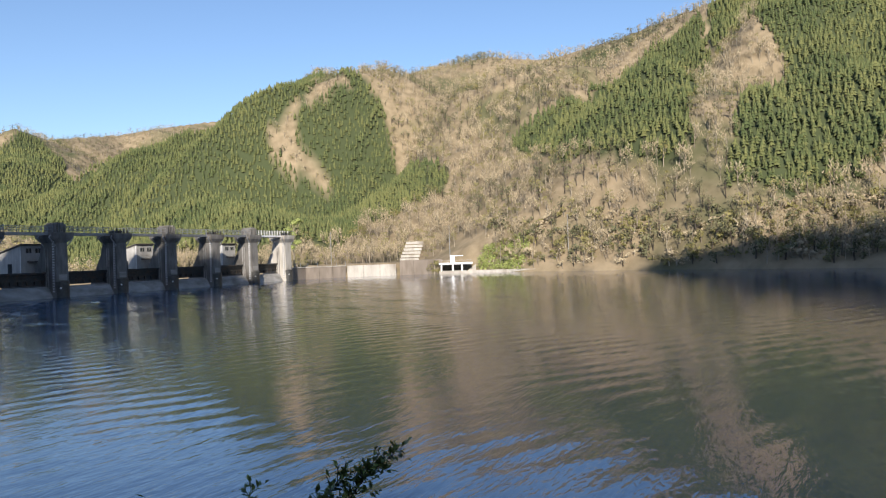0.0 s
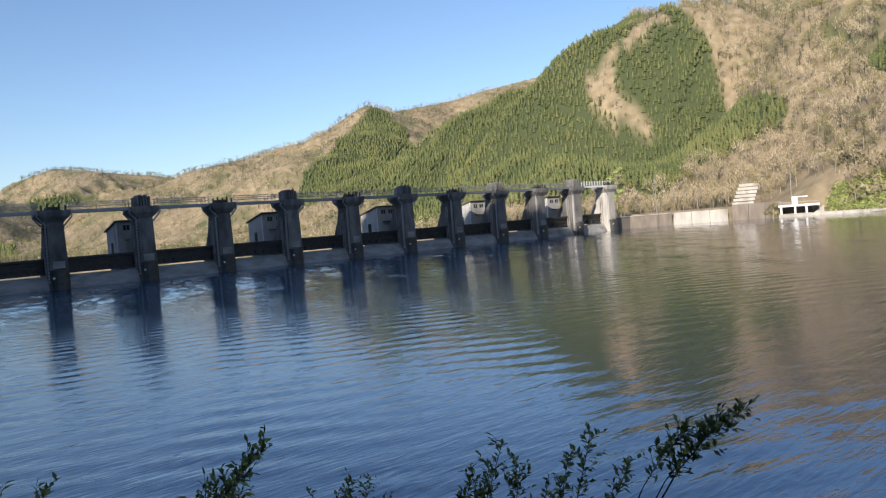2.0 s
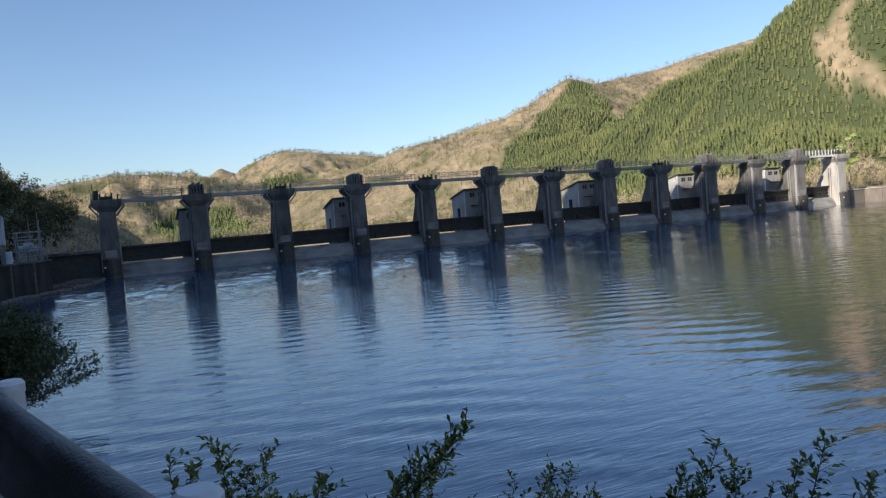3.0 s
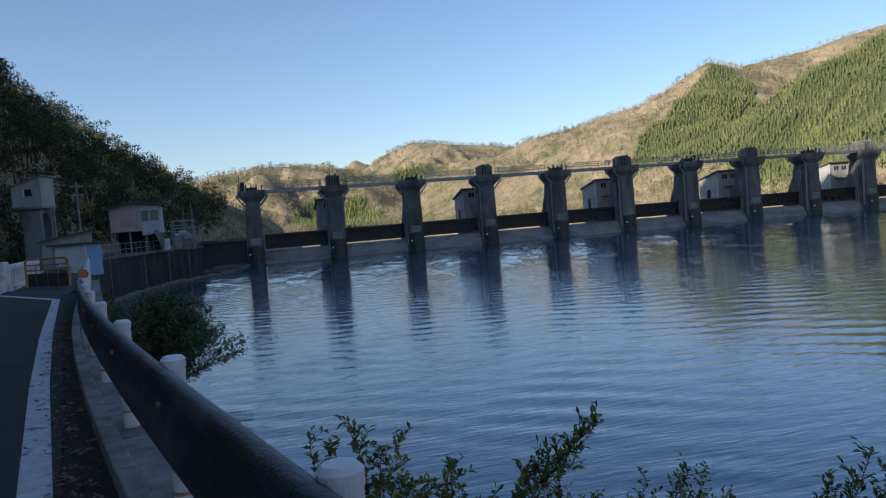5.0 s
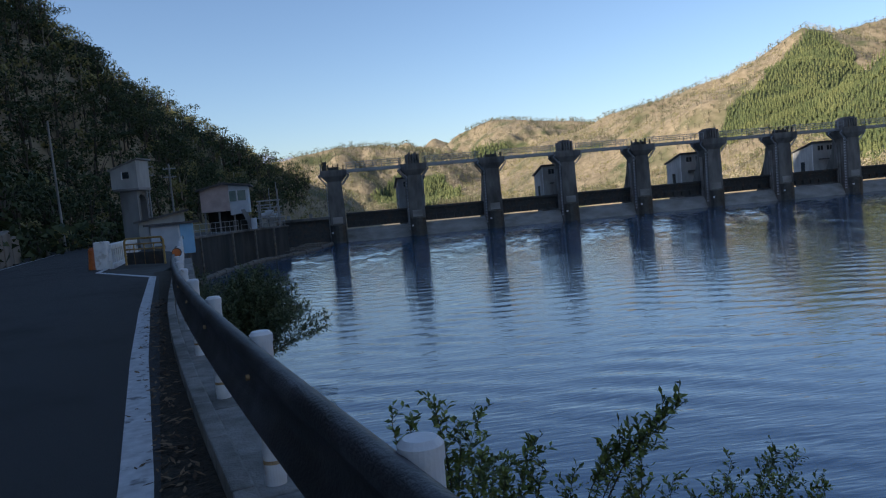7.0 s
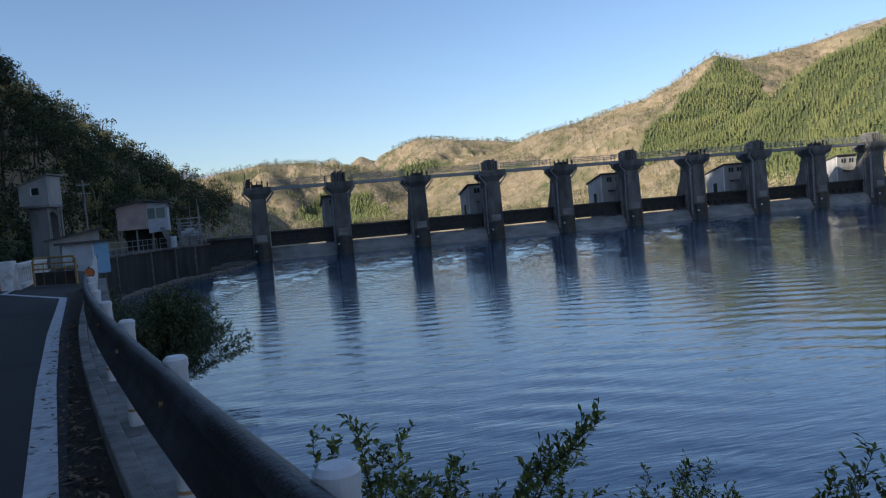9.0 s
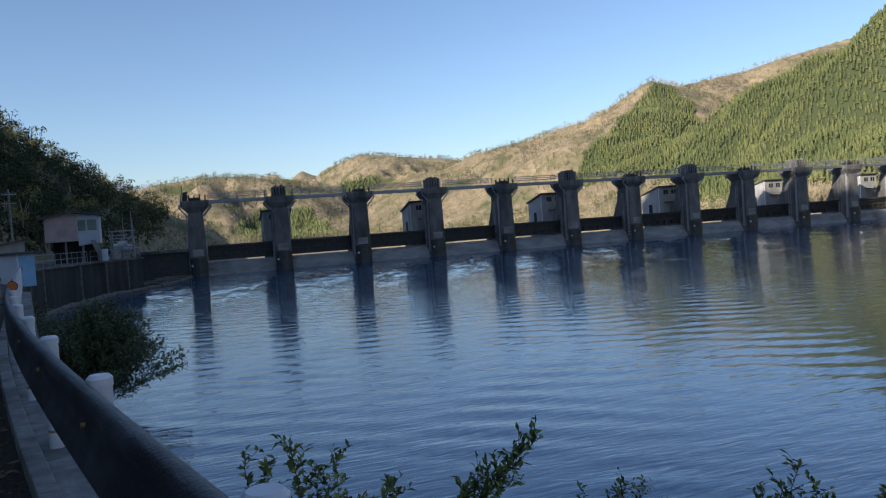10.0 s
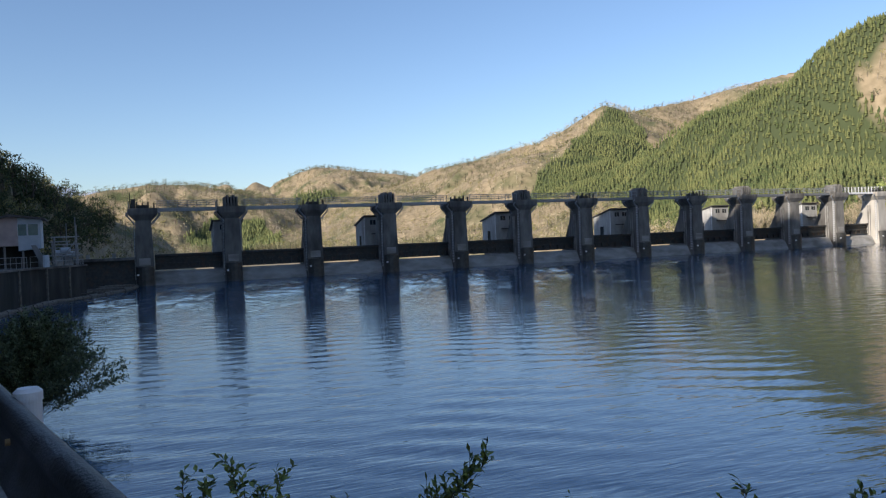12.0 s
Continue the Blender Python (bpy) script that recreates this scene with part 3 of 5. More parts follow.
def rail_point(d, side=0.0, z=0.0):
    """A point d metres along the gently curving line of posts."""
    v = d * 0.96
    c = min(v, 14.0)
    x = 1.76 - 0.315 * c + 0.0036 * c * c - 0.214 * (v - c)
    t = Vector((-0.315 + 0.0072 * c, 1.0, 0)).normalized()
    return Vector((x - t.y * side, -109.18 + v + t.x * side, z))


def strip(name, pts_l, pts_r, z, material):
    v = [(x, y, z) for x, y in pts_l] + [(x, y, z) for x, y in pts_r]
    n = len(pts_l)
    return sheet(name, v, [(i, i + 1, n + i + 1, n + i) for i in range(n - 1)], material)


road = thing("road", Matrix.Identity(4), "dark asphalt lakeside road with a cracked worn surface", "road", kind="structure")
left_edge = [(1.0, -150), (-6.5, -111), (-11.2, -91), (-15.8, -72), (-20.8, -51), (-25, -37), (-30, -22)]
right_edge = [(11, -150), (1.48, -111), (-4.0, -88.7), (-7.2, -83.6), (-12.0, -55), (-17, -37), (-23, -22)]
bm = bmesh.new()
lv = [[bm.verts.new((x, y, z)) for z in (ROAD_Z - 0.4, ROAD_Z)] for x, y in left_edge]
rv = [[bm.verts.new((x, y, z)) for z in (ROAD_Z - 0.4, ROAD_Z)] for x, y in right_edge]
for i in range(len(lv) - 1):
    bm.faces.new((lv[i][1], rv[i][1], rv[i + 1][1], lv[i + 1][1]))
    bm.faces.new((rv[i][0], rv[i + 1][0], rv[i + 1][1], rv[i][1]))
    bm.faces.new((lv[i][0], lv[i][1], lv[i + 1][1], lv[i + 1][0]))
bmesh.ops.recalc_face_normals(bm, faces=bm.faces)
part("asphalt", bm, M_ASPHALT, road)


def line_run(pts, width, label):
    """A painted line as a thin raised strip, mitred at its bends."""
    l, r = [], []
    for i, p in enumerate(pts):
        p = Vector(p)
        a = (p - Vector(pts[i - 1])).normalized() if i else None
        b = (Vector(pts[i + 1]) - p).normalized() if i + 1 < len(pts) else None
        na = Vector((-(a or b).y, (a or b).x))
        nb = Vector((-(b or a).y, (b or a).x))
        m = (na + nb).normalized()
        m *= width / 2 / max(0.4, m.dot(na))
        l.append(p + m)
        r.append(p - m)
    ob = strip("road_line", [tuple(q) for q in l], [tuple(q) for q in r], ROAD_Z + 0.005, M_LINE)
    return tagged(ob, label, "road marking", kind="structure")


line_run([(9.6, -146), (1.36, -111), (0.29, -106.7), (-0.80, -102.6), (-2.06, -97.6), (-4.12, -88.9), (-7.25, -83.9), (-8.2, -78), (-12.2, -60)], 0.19, "worn white edge line along the gutter")
line_run([(-6.3, -111), (-11.0, -91), (-15.6, -72), (-20.6, -51)], 0.12, "thin white edge line below the hillside")

# gutter of soil and dead leaves
g_l = [(rail_point(d, 0.86).x, rail_point(d, 0.86).y) for d in (-12, -4, 0, 4, 8, 12, 16, 20, 24)]
g_r = [(rail_point(d, 0.25).x, rail_point(d, 0.25).y) for d in (-12, -4, 0, 4, 8, 12, 16, 20, 24)]
tagged(strip("gutter", g_l, g_r, ROAD_Z - 0.02, M_SOIL), "dark gutter filled with soil and dead leaves", "gutter", kind="structure")
rng = random.Random(5)
verts, faces = [], []
for k in range(1400):
    c = rail_point(rng.uniform(-3, 14), rng.gauss(0.46, 0.1), ROAD_Z + rng.uniform(-0.02, 0.02))
    a, ln, w = rng.uniform(0, 6.28), rng.uniform(0.02, 0.07), rng.uniform(0.004, 0.016)
    u, v = Vector((math.cos(a), math.sin(a), rng.uniform(-0.3, 0.3))) * ln, Vector((-math.sin(a), math.cos(a), 0.3)) * w
    j = len(verts)
    verts += [tuple(c - u), tuple(c + v), tuple(c + u), tuple(c - v)]
    faces.append((j, j + 1, j + 2, j + 3))
M_LITTER = surface("dead_leaves", (0.07, 0.045, 0.025), (0.24, 0.16, 0.09), 9, 0.9, 0, per_island=0.8)
tagged(sheet("leaf_litter", verts, faces, M_LITTER), "scattered dead leaves and twigs in the gutter", "leaf litter", kind="stuff")

# kerb stones and the footing slab that carries the posts
kerb = thing("kerb", Matrix.Identity(4), "weathered concrete kerb and footing under the guard rail", "kerb", kind="structure")
for name, x0, x1, z0, z1, ln in (("kerb_stone", 0.13, 0.25, 3.2, 3.66, 1.0), ("footing_slab", -0.3, 0.127, 3.1, 3.585, 2.0)):
    bm = box(0.006, ln - 0.006, x0, x1, z0, z1, 0.012)
    me = bpy.data.meshes.new(name)
    bm.to_mesh(me)
    bm.free()
    me.materials.append(M_KERB)
    d = -8.0
    while d < 30:
        ob = new(name, me)
        a, b = rail_point(d), rail_point(d + ln)
        ob.parent = kerb
        ob.matrix_world = Matrix.Translation(a) @ Euler((0, 0, math.atan2(b.y - a.y, b.x - a.x))).to_matrix().to_4x4()
        d += ln

rev = thing("revetment", Matrix.Identity(4), "stained concrete wall below the guard rail", "retaining wall", kind="structure")
for k in range(14):
    a, b = rail_point(-10 + k * 3.0, -0.02), rail_point(-7 + k * 3.0, -0.02)
    seg = part("panel", box(0.01, (b - a).length - 0.01, -0.32, 0, -3, 3.52), M_DULLWALL, rev)
    seg.matrix_world = Matrix.Translation(a) @ Euler((0, 0, math.atan2(b.y - a.y, b.x - a.x))).to_matrix().to_4x4()

# posts
def build_post():
    p = thing("guard_post", Matrix.Identity(4), "white painted steel guard rail post with a domed cap", "guard rail post", "posts of the guard rail")
    part("tube", rod((0, 0, 3.5), (0, 0, 4.36), 0.057, 24), M_POST, p, smooth=False)
    bm = rod((0, 0, 4.345), (0, 0, 4.385), 0.0615, 28)
    add_rod(bm, (0, 0, 4.385), (0, 0, 4.402), 0.0615, 28, 0.045)
    part("cap", bm, M_POST, p)
    part("rust_band", rod((0, 0, 3.70), (0, 0, 3.72), 0.0582, 24), M_RUST, p, "rusty orange band")
    part("bracket", box(0.045, 0.07, -0.04, 0.04, 4.02, 4.22), M_BEAM, p)
    return p


turn = math.degrees(math.atan2(RAIL_SIDE.y, RAIL_SIDE.x))
post0 = build_post()
post0.matrix_world = pose(*rail_point(0), 0, 0, turn)
for k in [-2, -1] + list(range(1, 18)):
    q = rail_point(k * STEP)
    copy_thing(post0, pose(q.x, q.y, 0, 0, 0, turn))

# corrugated beam swept along the posts
profile = [(0.066, 4.375), (0.09, 4.383), (0.118, 4.37), (0.135, 4.335), (0.132, 4.30), (0.10, 4.262), (0.082, 4.22), (0.078, 4.17), (0.082, 4.12), (0.10, 4.078), (0.132, 4.04), (0.135, 4.005), (0.12, 3.97), (0.09, 3.955), (0.066, 3.962)]
inner = [(x - 0.012, z + (0.006 if i > 7 else -0.006)) for i, (x, z) in enumerate(profile)]
ring = profile + inner[::-1]
bm = bmesh.new()
prev = None
for k in range(0, 66):
    d = -5.0 + k * 0.4
    cur = [bm.verts.new(rail_point(d, s_, z)) for s_, z in ring]
    if prev:
        for i in range(len(ring)):
            j = (i + 1) % len(ring)
            bm.faces.new((prev[i], prev[j], cur[j], cur[i]))
    prev = cur
bmesh.ops.recalc_face_normals(bm, faces=bm.faces)
beam_thing = thing("guard_rail", Matrix.Identity(4), "dirty grey corrugated steel guard rail beam along the road", "guard rail")
part("beam", bm, M_BEAM, beam_thing, smooth=True)
for k in range(-2, 9):
    q = rail_point(k * STEP, 0.08, 4.17)
    part("bolt", rod(q, q + RAIL_SIDE * 0.02, 0.016, 8), M_RUST, beam_thing)

disc = thing("reflector", pose(*rail_point(15.0, 0.02), 0, 0, 0), "round orange road reflector on a guard rail post", "reflector")
part("disc", rod((0, -0.03, 4.4), (0, 0.0, 4.4), 0.085, 20), M_ORANGE, disc)
part("rim", rod((0, 0.001, 4.4), (0, 0.03, 4.4), 0.1, 20), M_STEEL_DARK, disc)
part("stem", rod((0, 0.015, 4.1), (0, 0.015, 4.36), 0.02, 8), M_STEEL_DARK, disc)

# parapet, gate and marker at the entrance to the weir
def parapet(a, b, label):
    a, b = Vector((*a, 0)), Vector((*b, 0))
    d = b - a
    w = thing("parapet", Matrix.Translation((a.x, a.y, ROAD_Z)) @ Euler((0, 0, math.atan2(d.y, d.x))).to_matrix().to_4x4(), label, "parapet")
    n = max(2, round(d.length / 0.75))
    part("rail", box(0, d.length, -0.12, 0.12, 0.72, 0.92, 0.03), M_WHITE, w)
    part("plinth", box(0, d.length, -0.14, 0.14, -0.3, 0.16, 0.02), M_WHITE, w)
    for k in range(n + 1):
        x = k * d.length / n
        part("baluster", box(x - 0.1, x + 0.1, -0.09, 0.09, 0.16, 0.72, 0.02), M_WHITE, w)
    return w


parapet((-7.55, -81.5), (-8.5, -76.5), "white painted concrete parapet beside the gate")
parapet((-8.5, -76.5), (-9.6, -70.5), "white painted concrete parapet with balusters")
blk = part("parapet_end", box(-0.22, 0.22, -0.3, 0.3, -0.2, 1.05, 0.04), M_WHITE)
blk.matrix_world = pose(-7.75, -81.6, ROAD_Z)
tagged(blk, "white concrete end block of the parapet", "end block")
drum = thing("marker_drum", pose(-8.2, -81.2, ROAD_Z), "orange plastic road marker drum beside the parapet", "marker drum")
bm = rod((0, 0, 0), (0, 0, 0.45), 0.24, 16, 0.2)
part("body", bm, M_ORANGE, drum)
part("band", rod((0, 0, 0.452), (0, 0, 0.75), 0.195, 16, 0.19), M_ORANGE, drum)
part("lid", rod((0, 0, 0.752), (0, 0, 0.85), 0.19, 16, 0.12), M_ORANGE, drum)

gate_t = thing("barrier_gate", pose(-7.3, -80.3, ROAD_Z, 0, 0, math.degrees(math.atan2(-1.6, 1.9))), "rusty yellow tube gate closing the way to the weir", "gate")
W = 2.45
bm = bmesh.new()
for a, b in (((0, 0, 0), (0, 0, 0.92)), ((0.12, 0, 1.04), (W - 0.12, 0, 1.04)), ((W, 0, 0.92), (W, 0, 0)), ((0, 0, 0.92), (0.12, 0, 1.04)), ((W - 0.12, 0, 1.04), (W, 0, 0.92))):
    add_rod(bm, a, b, 0.04, 10)
part("frame", bm, M_GATE, gate_t)
for z in (0.62, 0.82):
    part("cross_bar", rod((0, 0, z), (W, 0, z), 0.028, 8), M_GATE, gate_t)
part("lower_panel", box(0.1, W - 0.1, -0.015, 0.015, 0.02, 0.5), M_STEEL_DARK, gate_t)
for x in (0.6, 1.25, 1.85):
    part("upright", rod((x, 0, 0.02), (x, 0, 0.82), 0.02, 8), M_GATE, gate_t)

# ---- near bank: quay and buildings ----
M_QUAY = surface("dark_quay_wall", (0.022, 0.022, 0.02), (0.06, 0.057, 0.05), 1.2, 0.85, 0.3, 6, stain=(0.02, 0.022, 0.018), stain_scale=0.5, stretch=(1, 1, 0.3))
M_PINK = surface("pinkish_render", (0.44, 0.345, 0.32), (0.55, 0.44, 0.41), 1.5, 0.85, 0.1, 12, stain=(0.38, 0.3, 0.28), stain_scale=0.6)
M_GREYBLUE = surface("pale_blue_grey_board", (0.40, 0.45, 0.5), (0.52, 0.57, 0.62), 1.5, 0.7, 0.1, 12)
M_BLUE = surface("pale_blue_sheet", (0.22, 0.45, 0.66), (0.33, 0.56, 0.76), 1.2, 0.6, 0.1, 12)
M_TEAL = surface("teal_window_glass", (0.06, 0.12, 0.13), (0.12, 0.2, 0.2), 2, 0.15, 0)
M_TOWER = surface("tower_concrete", (0.2, 0.2, 0.2), (0.31, 0.31, 0.3), 1.2, 0.85, 0.2, 8, stain=(0.13, 0.125, 0.12), stain_scale=0.5, stretch=(1, 1, 0.3))
M_TIMBER = surface("grey_driftwood", (0.09, 0.08, 0.065), (0.2, 0.18, 0.15), 4, 0.9, 0.4, 20)

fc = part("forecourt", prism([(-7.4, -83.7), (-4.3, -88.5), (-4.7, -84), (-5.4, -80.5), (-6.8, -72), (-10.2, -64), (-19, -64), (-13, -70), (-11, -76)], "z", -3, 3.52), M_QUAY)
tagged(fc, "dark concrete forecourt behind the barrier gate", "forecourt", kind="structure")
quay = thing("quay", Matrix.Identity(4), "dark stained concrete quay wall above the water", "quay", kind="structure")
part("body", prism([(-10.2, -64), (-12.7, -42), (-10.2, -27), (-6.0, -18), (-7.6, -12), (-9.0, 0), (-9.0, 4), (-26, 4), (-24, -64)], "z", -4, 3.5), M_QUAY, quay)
part("edge", prism([(-10.0, -64), (-12.5, -42), (-10.0, -27), (-5.8, -18), (-6.4, -17.6), (-10.6, -27), (-13.1, -42), (-10.6, -64)], "z", 3.504, 3.72), M_CONCRETE, quay)
for x, y in ((-11.5, -50), (-12.3, -41), (-10.8, -32), (-9.3, -25.6), (-7.6, -21.8)):
    mp_ = part("quay_post", rod((x + 0.35, y - 0.3, -3), (x + 0.35, y - 0.3, 3.6), 0.11, 8), M_TIMBER)
    tagged(mp_, "pale upright post standing before the quay wall", "post", "posts of the quay")

tower = thing("hoist_tower", pose(-14.9, -50.2, 3.9, 0, 0, -14) @ Matrix.Diagonal((0.82, 0.82, 1.0, 1)), "grey concrete hoist tower with a gabled box on top", "tower")
for y in (-0.95, 0.7):
    part("leg", box(-0.85, 0.85, y, y + 0.28, -1.0, 4.0), M_TOWER, tower)
part("back_wall", box(-0.85, -0.5, -0.668, 0.698, -0.5, 4.0), M_TOWER, tower)
arch = [(-0.668, 4.0), (-0.668, 3.2)] + [(-0.668 * math.cos(a), 3.2 + 0.5 * math.sin(a)) for a in [k * math.pi / 8 for k in range(1, 8)]] + [(0.698, 3.2), (0.698, 4.0)]
part("arch", prism(arch, "x", 0.5, 0.8), M_TOWER, tower)
for y in (-0.72, 0.66):
    part("arch_trim", box(0.852, 0.9, y, y + 0.1, 0.6, 3.4), M_SILL, tower)
part("floor_slab", box(-1.35, 1.25, -1.25, 1.15, 4.004, 4.2, 0.03), M_TOWER, tower)
part("cabin", prism([(-1.45, 4.204), (1.2, 4.204), (1.2, 6.3), (-1.45, 5.65)], "y", -1.2, 1.1), M_HOUSE, tower)
part("roof", prism([(-1.65, 5.6), (1.4, 6.35), (1.4, 6.46), (-1.65, 5.71)], "y", -1.35, 1.3), M_SILL, tower)
win = part("window", box(-0.35, 0.4, -1.24, -1.204, 4.95, 5.45), M_WINDOW, tower)
part("frame", box(-0.36, -0.24, -1.27, -1.242, 4.9, 5.5), M_WHITE, win)
part("drain_pipe", rod((1.15, 0.4, -0.4), (1.15, 0.4, 4.0), 0.06, 8), M_STEEL_GREY, tower)
part("drain_pipe", rod((1.15, 0.8, -0.4), (1.15, 0.8, 4.0), 0.06, 8), M_STEEL_GREY, tower)

shed = thing("blue_shed", pose(-10.1, -60.2, 3.1, 0, 0, 16), "small pale blue shed with a flat dark roof", "shed")
part("wall", box(-1.3, 0.4, -0.9, 1.6, 0, 1.9, 0.02), M_GREYBLUE, shed)
part("door", box(0.5, 1.35, -0.95, 1.5, -0.05, 1.9, 0.02), M_BLUE, shed)
part("corner_post", box(0.404, 0.496, -0.92, -0.82, 0, 1.9), M_WHITE, shed)
part("roof", box(-1.65, 1.75, -1.2, 1.8, 1.904, 2.05, 0.02), M_ROOF, shed)
part("mark", box(-0.75, -0.68, -0.93, -0.904, 0.75, 1.25), M_STEEL_DARK, shed)
part("handle", box(0.62, 0.66, -0.99, -0.954, 0.9, 1.15), M_STEEL_DARK, shed)
ann = thing("grey_annex", pose(-11.6, -56.0, 3.1, 0, 0, 16), "low grey annex with a sloping roof behind the shed", "shed")
part("wall", prism([(-1.6, 0), (1.5, 0), (1.5, 2.75), (-1.6, 2.2)], "y", -0.6, 1.6), M_HOUSE, ann)
part("roof", prism([(-1.9, 2.18), (1.8, 2.82), (1.8, 2.95), (-1.9, 2.31)], "y", -1.0, 1.9), M_ROOF, ann)
part("window", box(-0.4, 0.6, -0.64, -0.604, 1.5, 2.0), M_WINDOW, ann)

hs_scale = Matrix.Diagonal((0.9, 1, 1.03, 1))
hs = thing("control_house", pose(-11.9, -26.0, 3.72, 0, 0, 4) @ hs_scale, "pinkish control house on a raised frame beside the water", "house")
X0, X1 = -2.85, 2.85
part("front_wall", prism([(X0, 2.2), (0.6, 2.2), (0.6, 4.95), (-0.1, 5.1), (X0, 4.6)], "y", 0, 4.2), M_PINK, hs)
part("bay_wall", prism([(0.604, 1.7), (X1, 1.9), (X1, 4.75), (0.604, 4.95)], "y", -0.02, 4.2), M_GREYBLUE, hs, "pale blue-grey boarded wall")
for a, b in ((0.62, 1.45), (1.62, 2.6)):
    w_ = part("window", box(a, b, -0.07, -0.024, 3.2, 4.3), M_TEAL, hs)
    part("window_frame", box(a - 0.05, a - 0.002, -0.1, -0.022, 3.15, 4.35), M_WHITE, w_)
part("roof", prism([(X0 - 0.45, 4.5), (-0.1, 5.12), (X1 + 0.5, 4.72), (X1 + 0.5, 4.86), (-0.1, 5.28), (X0 - 0.45, 4.64)], "y", -0.5, 4.6), M_ROOF, hs)
part("fascia", prism([(X0 - 0.45, 4.48), (-0.1, 5.1), (X1 + 0.5, 4.7), (X1 + 0.5, 4.88), (-0.1, 5.3), (X0 - 0.45, 4.66)], "y", -0.56, -0.504), M_ROOF, hs)
for x in (-2.6, -0.9, 0.9, 2.5):
    part("stilt", box(x, x + 0.2, 0.2, 0.4, -0.1, 2.2), M_TOWER, hs)
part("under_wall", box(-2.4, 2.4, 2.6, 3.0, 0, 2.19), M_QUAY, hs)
part("stair", prism([(2.9, 0), (3.4, 0), (3.4, 0.4), (2.4, 2.2), (1.9, 2.2)], "y", -1.0, -0.4), M_TOWER, hs)
part("tank", rod((3.2, -0.6, 0), (3.2, -0.6, 1.2), 0.45, 16), M_GREYBLUE, hs)


def quay_railing(a, b, h=1.1):
    a, b = Vector((*a, 3.72)), Vector((*b, 3.72))
    d = b - a
    r_ = thing("quay_railing", Matrix.Identity(4), "thin grey tube railing along the quay edge", "railing", "railings on the quay")
    n = max(2, round(d.length / 1.4))
    for k in range(n + 1):
        p = a + d * (k / n)
        part("post", rod(p, p + Vector((0, 0, h)), 0.035, 6), M_STEEL_GREY, r_)
    for z in (h * 0.5, h):
        part("bar", rod(a + Vector((0, 0, z)), b + Vector((0, 0, z)), 0.028, 6), M_STEEL_GREY, r_)


quay_railing((-11.0, -60), (-12.7, -43))
quay_railing((-12.8, -42), (-10.4, -28))
quay_railing((-10.3, -26.5), (-6.2, -18.2))
quay_railing((-6.4, -17.2), (-8.0, -10))

# steel frames and machinery between the house and the first pier
rng = random.Random(11)
for x, y, w_, h_ in ((-8.0, -17.6, 2.2, 3.4), (-9.4, -10.0, 1.6, 3.0), (-7.8, -14.2, 1.4, 2.6)):
    rack = thing("machinery_rack", pose(x, y, 3.5, 0, 0, 10), "grey steel machinery frame on the quay", "machinery frame", "frames on the quay")
    for xx in (-w_ / 2, w_ / 2):
        for yy in (-0.6, 0.6):
            part("leg", rod((xx, yy, 0), (xx, yy, h_), 0.07, 8), M_STEEL_GREY, rack)
    for z in (h_ * 0.45, h_ * 0.75, h_):
        for yy in (-0.6, 0.6):
            part("beam", box(-w_ / 2 - 0.3, w_ / 2 + 0.3, yy - 0.05, yy + 0.05, z - 0.06, z + 0.06), M_STEEL_GREY, rack)
    part("brace", rod((-w_ / 2, -0.6, 0.1), (w_ / 2, -0.6, h_ * 0.9), 0.05, 6), M_STEEL_GREY, rack)
    part("motor", rod((-0.5, 0, h_ * 0.55), (0.5, 0, h_ * 0.55), 0.35, 14), M_GREYBLUE, rack)
    part("mast", rod((w_ / 2, 0.2, h_), (w_ / 2, 0.2, h_ + 2.2), 0.06, 6), M_STEEL_GREY, rack)
    part("box", box(-w_ / 2, -w_ / 2 + 0.8, -0.3, 0.5, 0, 1.2, 0.03), M_HOUSE, rack)

abut = thing("approach_bridge", Matrix.Identity(4), "dark low bridge deck joining the quay to the first pier", "bridge", kind="structure")
part("deck", box(-9.0, -1.2, 0.8, 3.4, 3.72, 4.1), M_CONCRETE, abut)
part("wall", box(-9.0, -1.3, 1.6, 2.0, -3, 3.716), M_STEEL_DARK, abut)
for x in (-7.5, -4.2):
    part("block", box(x, x + 0.5, 0.9, 1.4, 4.104, 4.75, 0.04), M_SILL, abut)

# floating boom of logs along the quay
boom_line = [(-10.6, -56), (-11.0, -47), (-10.4, -38), (-8.2, -26.7), (-4.2, -18.3), (-1.8, -8), (-1.2, -1.6)]
rng = random.Random(3)
for (ax, ay), (bx, by) in zip(boom_line, boom_line[1:]):
    ln = math.hypot(bx - ax, by - ay)
    n = max(1, round(ln / 1.5))
    for k in range(n):
        a = Vector((ax + (bx - ax) * (k + 0.03) / n, ay + (by - ay) * (k + 0.03) / n, 0.1 + rng.uniform(-0.03, 0.05)))
        b = Vector((ax + (bx - ax) * (k + 0.97) / n, ay + (by - ay) * (k + 0.97) / n, 0.1 + rng.uniform(-0.03, 0.05)))
        lg = part("boom_float", rod(a, b, rng.uniform(0.2, 0.3), 10), M_TIMBER)
        tagged(lg, "weathered grey log float of the boom on the water", "boom float", "floats of the boom")
